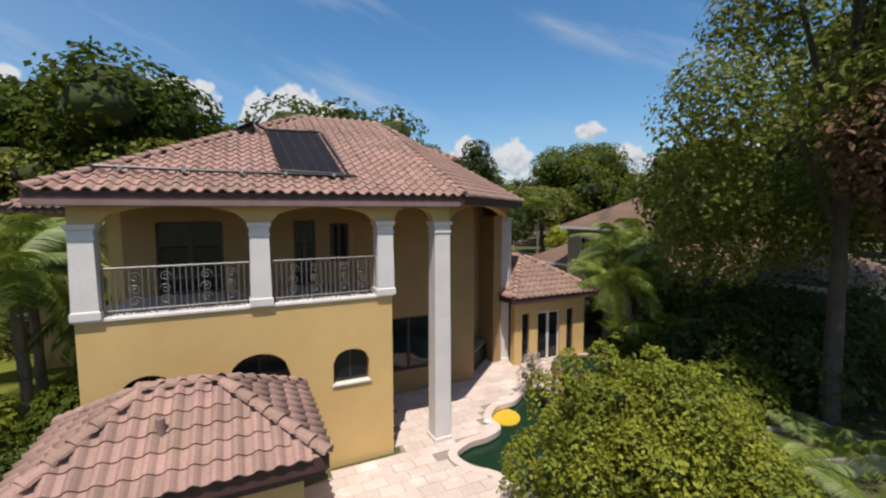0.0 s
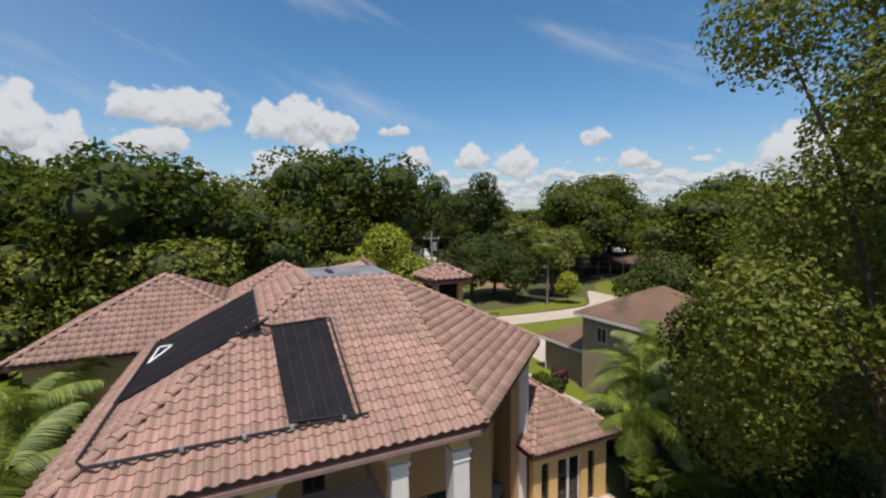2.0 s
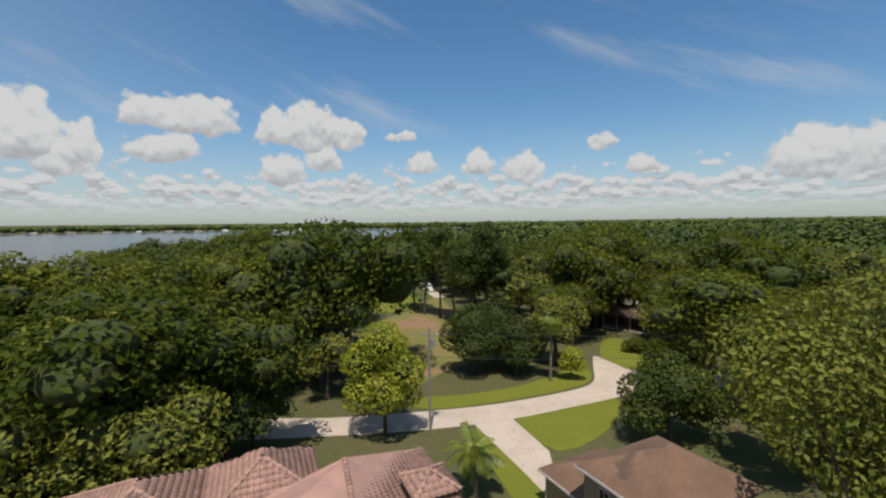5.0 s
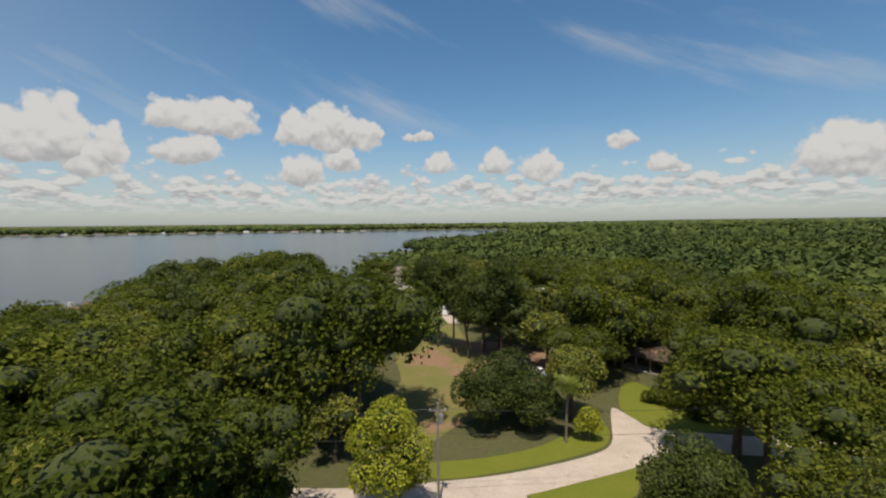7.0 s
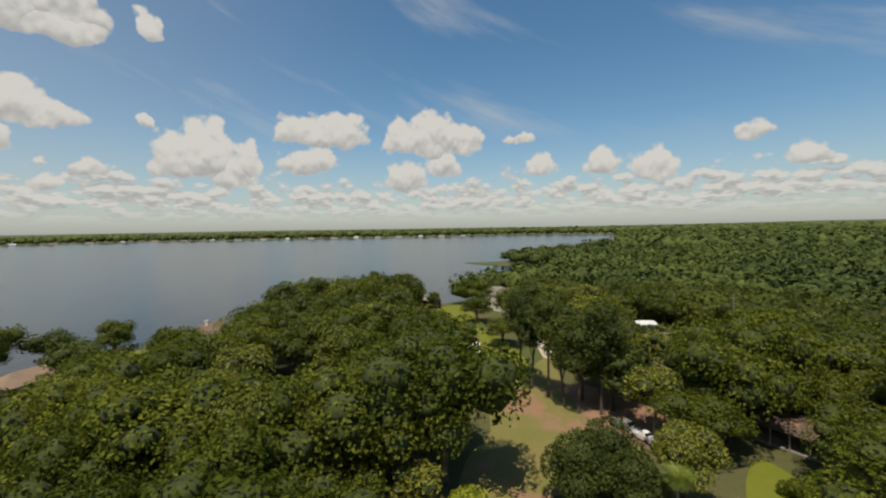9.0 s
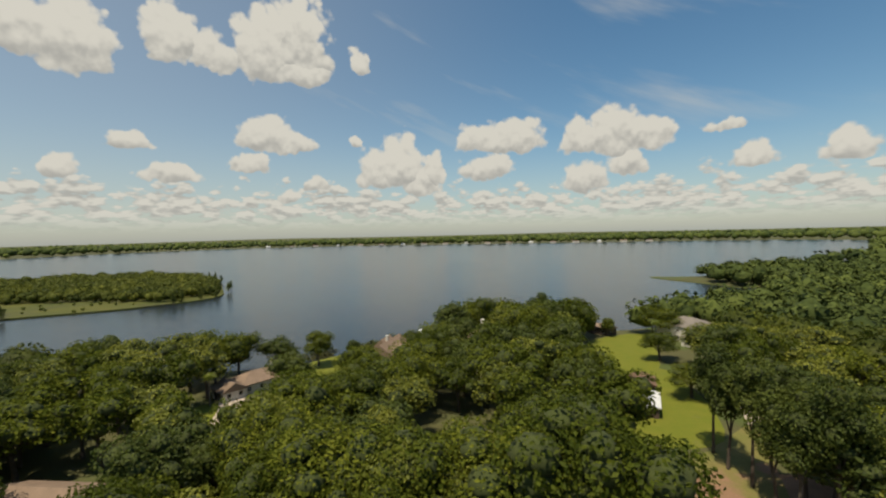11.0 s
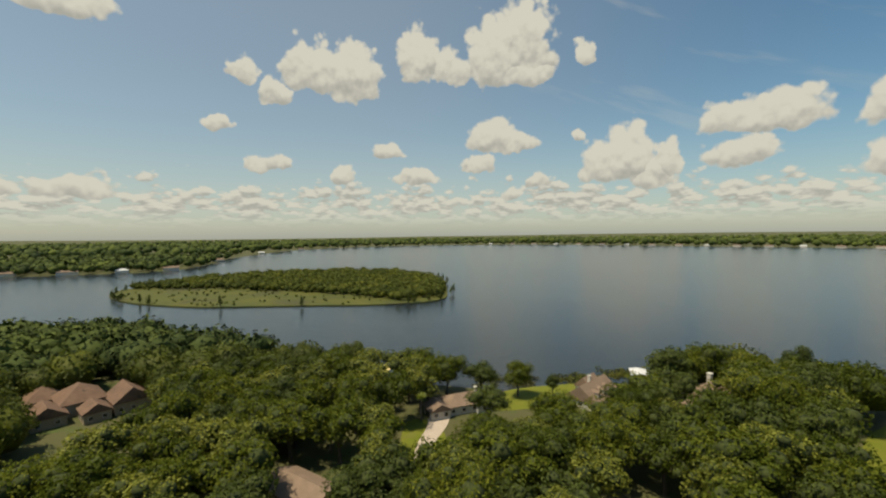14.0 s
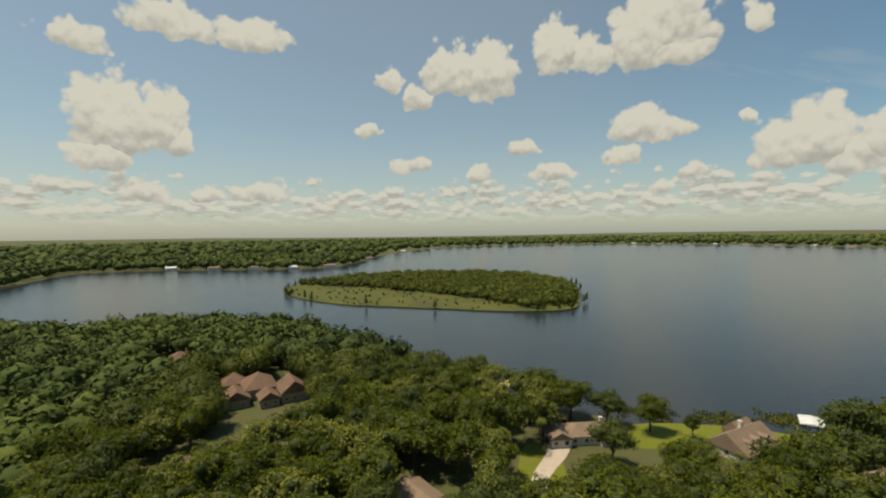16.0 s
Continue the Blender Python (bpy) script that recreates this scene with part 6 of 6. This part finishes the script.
def scatter(x0, x1, y0, y1, step, rng):
    """Jittered grid of plan points."""
    gx, gy = np.meshgrid(np.arange(x0, x1, step), np.arange(y0, y1, step * 0.87))
    gx = gx + (np.arange(gx.shape[0])[:, None] % 2) * step / 2
    p = np.stack([gx.ravel(), gy.ravel()], 1) + rng.uniform(-0.3, 0.3, (gx.size, 2)) * step
    return p


# heights of the canopy where it is known: x, y, metres
CANOPY = np.array([(-23, 32, 16), (-44, 46, 20), (-16, 67, 21), (-38, 60, 15), (-18, 57, 15), (-68, 68, 14), (-72, 63, 17), (-94, 84, 15), (-80, 107, 17), (-92, 166, 17), (-53, 138, 19), (-65, 140, 21), (-138, 86, 13),
                   (-149, 53, 16), (-136, 64, 18), (-135, 21, 15), (-91, 12, 16), (-120, -6, 18), (-157, -47, 17), (20, 82, 11), (31, 97, 18.5), (64, 121, 14), (22, 173, 14), (26, 126, 12), (42, 59, 13), (59, 85, 17), (-5, 100, 19), (-200, -30, 14)])


def canopy(x, y):
    w = 1 / ((CANOPY[:, 0] - x) ** 2 + (CANOPY[:, 1] - y) ** 2 + 60) ** 1.5
    return float((w * CANOPY[:, 2]).sum() / w.sum())


def plant_to(kind, x, y, top, rng, spread=1.0, group="woodland trees"):
    """A copy of a tree as tall as the canopy there."""
    crown = next(o for o in kind.children if o.name.startswith("crown"))
    size = spread * (0.62 + 0.034 * top) * (0.9 + 0.25 * rng.random())
    return plant(kind, x, y, size, rng.random() * 360, group=group, tall=top / (KIND_TOP[crown.data.name] * size))


KIND_TOP = {}
for kd in (*OAKS, *DEEPS, *LIMES, *LOW_OAKS):
    cr = next(o for o in kd.children if o.name.startswith("crown"))
    co = np.empty(len(cr.data.vertices) * 3, np.float32)
    cr.data.vertices.foreach_get("co", co)
    KIND_TOP[cr.data.name] = float(co[2::3].max())
rng = np.random.default_rng(5)
pts = scatter(-190, 80, -70, 200, 10.6, rng)
pts = pts[free(pts[:, 0], pts[:, 1])]
bearing = np.degrees(np.arctan2(pts[:, 0], pts[:, 1] - 5))
pts = pts[(bearing > -128) & (bearing < 52)]
order = np.argsort(np.hypot(pts[:, 0] + 30, pts[:, 1] - 45))
near, rest = pts[order[:270]], pts[order[270:]]
for k, (x, y) in enumerate(near):
    u = rng.random()
    kind = OAKS[k % 5] if u < 0.62 else DEEPS[k % 3] if u < 0.84 else LIMES[k % 2]
    if math.hypot(x - 3, y - 12) > 78:
        kind = LOW_OAKS[k % 4]
    plant_to(kind, x, y, canopy(x, y) * (0.82 + 0.26 * rng.random()), rng)
for x, y, top in ((-24, 33.5, 18.5), (-31, 37, 15), (34, 60, 16), (-64, 137, 22), (-80, 107, 17.5), (34, 97, 22), (27, 91, 21), (53, 84, 21.5), (62, 90, 20), (21, 83, 11.5), (-44, 46, 20.5), (-36, 53, 18.5),
                  (-28, 63, 19), (-34, 171, 10), (-41, 206, 12), (-19, 141, 9), (-81, 64, 15.5), (-71, 71, 15.5), (-73, 95, 17), (-84, 86, 13.5), (-93, 92, 12.5)):
    plant_to(OAKS[int(x) % 5], x, y, top, rng, 1.15)
for x, y, top in ((-18.5, 29.5, 11.5), (-28, 29, 11)):
    plant_to(LIMES[int(y) % 2], x, y, top, rng)


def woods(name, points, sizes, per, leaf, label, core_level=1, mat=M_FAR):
    """Joined far trees: a lumpy body and leaf sprays for each."""
    vs, fs, k = [], [], 0
    z = ground_height(points[:, 0], points[:, 1])
    cv, cf = ICO1 if core_level == 1 else ICO2
    r2 = np.random.default_rng(9)
    for (x, y), g, s in zip(points, z, sizes):
        c = np.array([x, y, max(g, WATER_Z) + s * 0.95])
        lump = 1 + 0.25 * np.sin(cv[:, :1] * 4 + x) * np.cos(cv[:, 1:2] * 4 + y)
        vs.append(c + cv * s * lump * np.array([1, 1, 0.85]) * 0.9)
        fs.append(cf + k)
        k += len(cv)
        if per:
            d = r2.normal(size=(per, 3))
            d[:, 2] = np.abs(d[:, 2]) * 0.9 - 0.15
            d /= np.linalg.norm(d, axis=1)[:, None]
            p = c + d * s * (0.85 + 0.3 * r2.random((per, 1))) * np.array([1, 1, 0.9])
            v, f = leaf_quads(p, d + np.array([0, 0, 0.4]), leaf * s * (0.6 + 0.8 * r2.random(per)), r2)
            vs.append(v), fs.append(f + k)
            k += len(v)
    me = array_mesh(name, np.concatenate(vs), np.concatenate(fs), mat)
    return tagged(new(name, me), label, "woods", kind="stuff")


woods("middle_woods", rest, 5.6 + 3.0 * rng.random(len(rest)), 460, 0.14, "dense oak woods round the lakeside houses", 2, M_WOOD)
p2 = scatter(-330, 460, -260, 560, 12.5, rng)
b2 = np.degrees(np.arctan2(p2[:, 0], p2[:, 1] - 5))
inner = (p2[:, 0] > -192) & (p2[:, 0] < 82) & (p2[:, 1] > -72) & (p2[:, 1] < 202)
p2 = p2[free(p2[:, 0], p2[:, 1]) & (b2 > -135) & (b2 < 56) & ~inner]
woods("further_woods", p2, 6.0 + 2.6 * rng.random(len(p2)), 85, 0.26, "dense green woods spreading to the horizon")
p3 = scatter(-1300, 1500, -1100, 1500, 24.0, rng)
b3 = np.degrees(np.arctan2(p3[:, 0], p3[:, 1] - 5))
r3 = np.hypot(p3[:, 0] + 60, p3[:, 1] - 100)
p3 = p3[free(p3[:, 0], p3[:, 1]) & (b3 > -138) & (b3 < 58) & ((r3 > 520) | (p3[:, 0] < -335))]
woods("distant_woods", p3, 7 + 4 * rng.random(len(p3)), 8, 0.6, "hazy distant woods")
p4 = scatter(-3600, 2800, -2200, 3600, 62.0, rng)
b4 = np.degrees(np.arctan2(p4[:, 0], p4[:, 1] - 5))
r4 = np.hypot(p4[:, 0] + 60, p4[:, 1] - 100)
p4 = p4[free(p4[:, 0], p4[:, 1]) & (b4 > -140) & (b4 < 60) & (r4 > 1350) & (r4 < 3600)]
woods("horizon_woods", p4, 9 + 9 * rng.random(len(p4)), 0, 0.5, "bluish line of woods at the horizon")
# the island: woods along its back and its lake end, scrub in the marsh, thin snags round the rim
pi = scatter(-700, -330, -160, 230, 7.0, rng)
ok = inside(pi[:, 0], pi[:, 1], ISLAND) & (edge_distance(pi[:, 0], pi[:, 1], ISLAND) > 3)
front = pi[:, 0] - np.interp(pi[:, 1], [-120, -40, 40, 90, 120, 215], [-560, -520, -455, -400, -352, -400])
keep = ok & ((front < 0) | (rng.random(len(pi)) < 0.22))
pi, front = pi[keep], front[keep]
woods("island_woods", pi, np.where(front < 0, 2.6 + 2.6 * rng.random(len(pi)) ** 2, 0.7 + 0.9 * rng.random(len(pi))), 60, 0.3, "low yellow-green woods on the island", 1, M_ISLAND)
rimmed = [p for p in smooth_loop(ISLAND, 3) if p[0] > -560 or p[1] < 20]
for k, (x, y) in enumerate(rimmed):
    if k % 13 and not ((y > 125 or y < -75) and k % 2):
        continue
    t = thing("bald_cypress", pose(x + 5 * rng.normal() - 4, y + 5 * rng.normal(), -0.6, 0, 0, k * 77), "thin ragged cypress standing at the island's edge", "tree", "island cypresses")
    tall = 7 + 5 * rng.random()
    part("trunk", tube(bmesh.new(), [(0, 0, -1), (0.1, 0, tall * 0.6), (0, 0, tall)], [0.28, 0.18, 0.06], 6), M_BARK, t)
    lobes = [(0.3 * rng.normal(), 0.3 * rng.normal(), tall * (0.35 + 0.13 * q), 1.5 - 0.24 * q, 1.2) for q in range(5)]
    part("crown", crown_mesh("crown", crown_arrays(lobes, 260, 0.7, rng, 0.4), M_DEEP), M_DEEP, t)
plant_to(OAKS[2], -15.5, 66.5, 23.5, rng, 1.2)
plant_to(OAKS[0], 40, 108, 18.5, rng, 1.2)
# lone trees and clumps along the near shore
for k, (x, y, s, kind) in enumerate(((-124.7, 98.2, 1.0, 0), (-166, 49, 1.05, 5), (-148, 71, 1.0, 1), (-141, 78, 0.85, 2), (-45, 206, 1.0, 3), (-60, 196, 0.6, 4), (-86, 184, 1.25, 5), (-93, 171, 1.2, 0), (-118, 108, 0.6, 6), (-134, 92, 0.6, 6))):
    plant((*OAKS, *DEEPS)[kind], x, y, s, k * 50.0, group="shore trees")
# floating weed mats off the shore
reeds = []
r5 = np.random.default_rng(31)
for x, y, n in ((-138, 108, 50), (-134, 128, 60), (-132, 150, 70), (-125, 170, 60), (-146, 96, 30), (-120, 185, 40)):
    reeds.append(np.stack([r5.normal(x, 3.2, n), r5.normal(y, 4.0, n)], 1))
reeds = np.concatenate(reeds)
cc = np.column_stack([reeds, np.full(len(reeds), WATER_Z + 0.35)])
cc = np.repeat(cc, 14, 0) + r5.normal(size=(len(cc) * 14, 3)) * np.array([0.8, 0.8, 0.12])
v, f = leaf_quads(cc, np.tile(np.array([[0, 0, 0.6]]), (len(cc), 1)), 0.5 + 0.4 * r5.random(len(cc)), r5)
tagged(new("water_reeds", array_mesh("water_reeds", v, f, M_MARSH)), "yellow-green reeds and weed mats in the shallows", "reeds", kind="stuff")
# lower trees filling the wood's edge behind the villa
pu = scatter(-75, -8, 34, 62, 6.4, rng)
pu = pu[free(pu[:, 0], pu[:, 1], 2.0)]
for k, (x, y) in enumerate(pu[:50]):
    plant(LOW_OAKS[k % 4], x, y, 0.5 + 0.22 * rng.random(), group="woodland trees")
for x, y, s in ((33, 99, 1.1), (39, 96, 1.0), (47, 93, 1.0), (52, 86, 1.2), (30, 94, 0.9), (53, 78, 1.1), (46, 74, 0.9)):
    plant(OAKS[int(x) % 5], x, y, s, group="woodland trees")
# pale houses strung along the far shores
for k in range(26):
    u = k / 25
    a = radians(-62 + 70 * u) if k < 18 else radians(-118 + 4.5 * (k - 18))
    for r in np.arange(300, 2600, 6.0):
        x, y = r * math.sin(a), r * math.cos(a)
        if r > 420 and not inside(np.array([x]), np.array([y]), LAKE)[0] and edge_distance(np.array([x]), np.array([y]), LAKE)[0] > 4 and not inside(np.array([x]), np.array([y]), ISLAND)[0] and inside(np.array([x - 30 * math.sin(a)]), np.array([y - 30 * math.cos(a)]), LAKE)[0]:
            t = thing("far_house", pose(x, y, float(ground_height(np.array([x]), np.array([y]))[0]), 0, 0, math.degrees(-a) + 10 * math.sin(k * 3)), "small pale house on the far shore", "house", "far shore houses")
            w = 9 + 5 * math.sin(k * 2.1) ** 2
            part("wall", boxes((-w, w, -5, 5, -1, 4.5)), M_CREAM, t)
            part("roof", hip_mesh(-w, w, -5, 5, 4.5, 3.0, k % 2 == 0), M_WHITEROOF if k % 3 == 0 else M_SHINGLE_TAN, t)
            break

for k in (*OAKS, *DEEPS, *LIMES, *LOW_OAKS):
    remove_thing(k)

# ---- paving of the pool deck, laid last ----
slab = mesh_from("paving_slab", *plain(boxes((-0.296, 0.296, -0.196, 0.196, -0.04, 0.0))), M_TRAV)
deck = thing("deck_paving", Matrix(), "pinkish travertine paving round the pool", "paving", kind="structure")
spots = []
for j in range(-40, 60):
    for i in range(-30, 40):
        x, y = i * 0.6 + (0.3 if j % 2 else 0.0), j * 0.4
        w = VILLA @ Vector((x, y, 0))
        spots.append((w.x, w.y))
sp = np.array(spots)
ok = inside(sp[:, 0], sp[:, 1], DECK) & ~inside(sp[:, 0], sp[:, 1], POOL) & (edge_distance(sp[:, 0], sp[:, 1], POOL) > 0.34)
sp = sp[ok]
sp = sp[np.argsort(np.hypot(sp[:, 0] - 0.5, sp[:, 1] - 12.5))]
tilt = math.degrees(math.atan2(UY, UX))
for x, y in sp[:290]:
    ob = new("paving_slab", slab)
    ob.parent, ob.matrix_basis = deck, pose(x, y, 0.06 + 0.004 * random.random(), 0, 0, tilt)
v0 = np.array([v.co for v in slab.vertices])
f0 = np.array([t for q in slab.polygons for t in ((q.vertices[0], q.vertices[1], q.vertices[2]), (q.vertices[0], q.vertices[2], q.vertices[3]))])
c, s = UX, UY
v0 = v0 @ np.array([[c, s, 0], [-s, c, 0], [0, 0, 1]])
vs = [v0 + np.array([x, y, 0.06]) for x, y in sp[290:]]
fs = [f0 + k * len(v0) for k in range(len(vs))]
ob = part("paving_slabs", array_mesh("paving_slabs", np.concatenate(vs), np.concatenate(fs), M_TRAV), M_TRAV, deck)
ob["kind"] = "stuff"
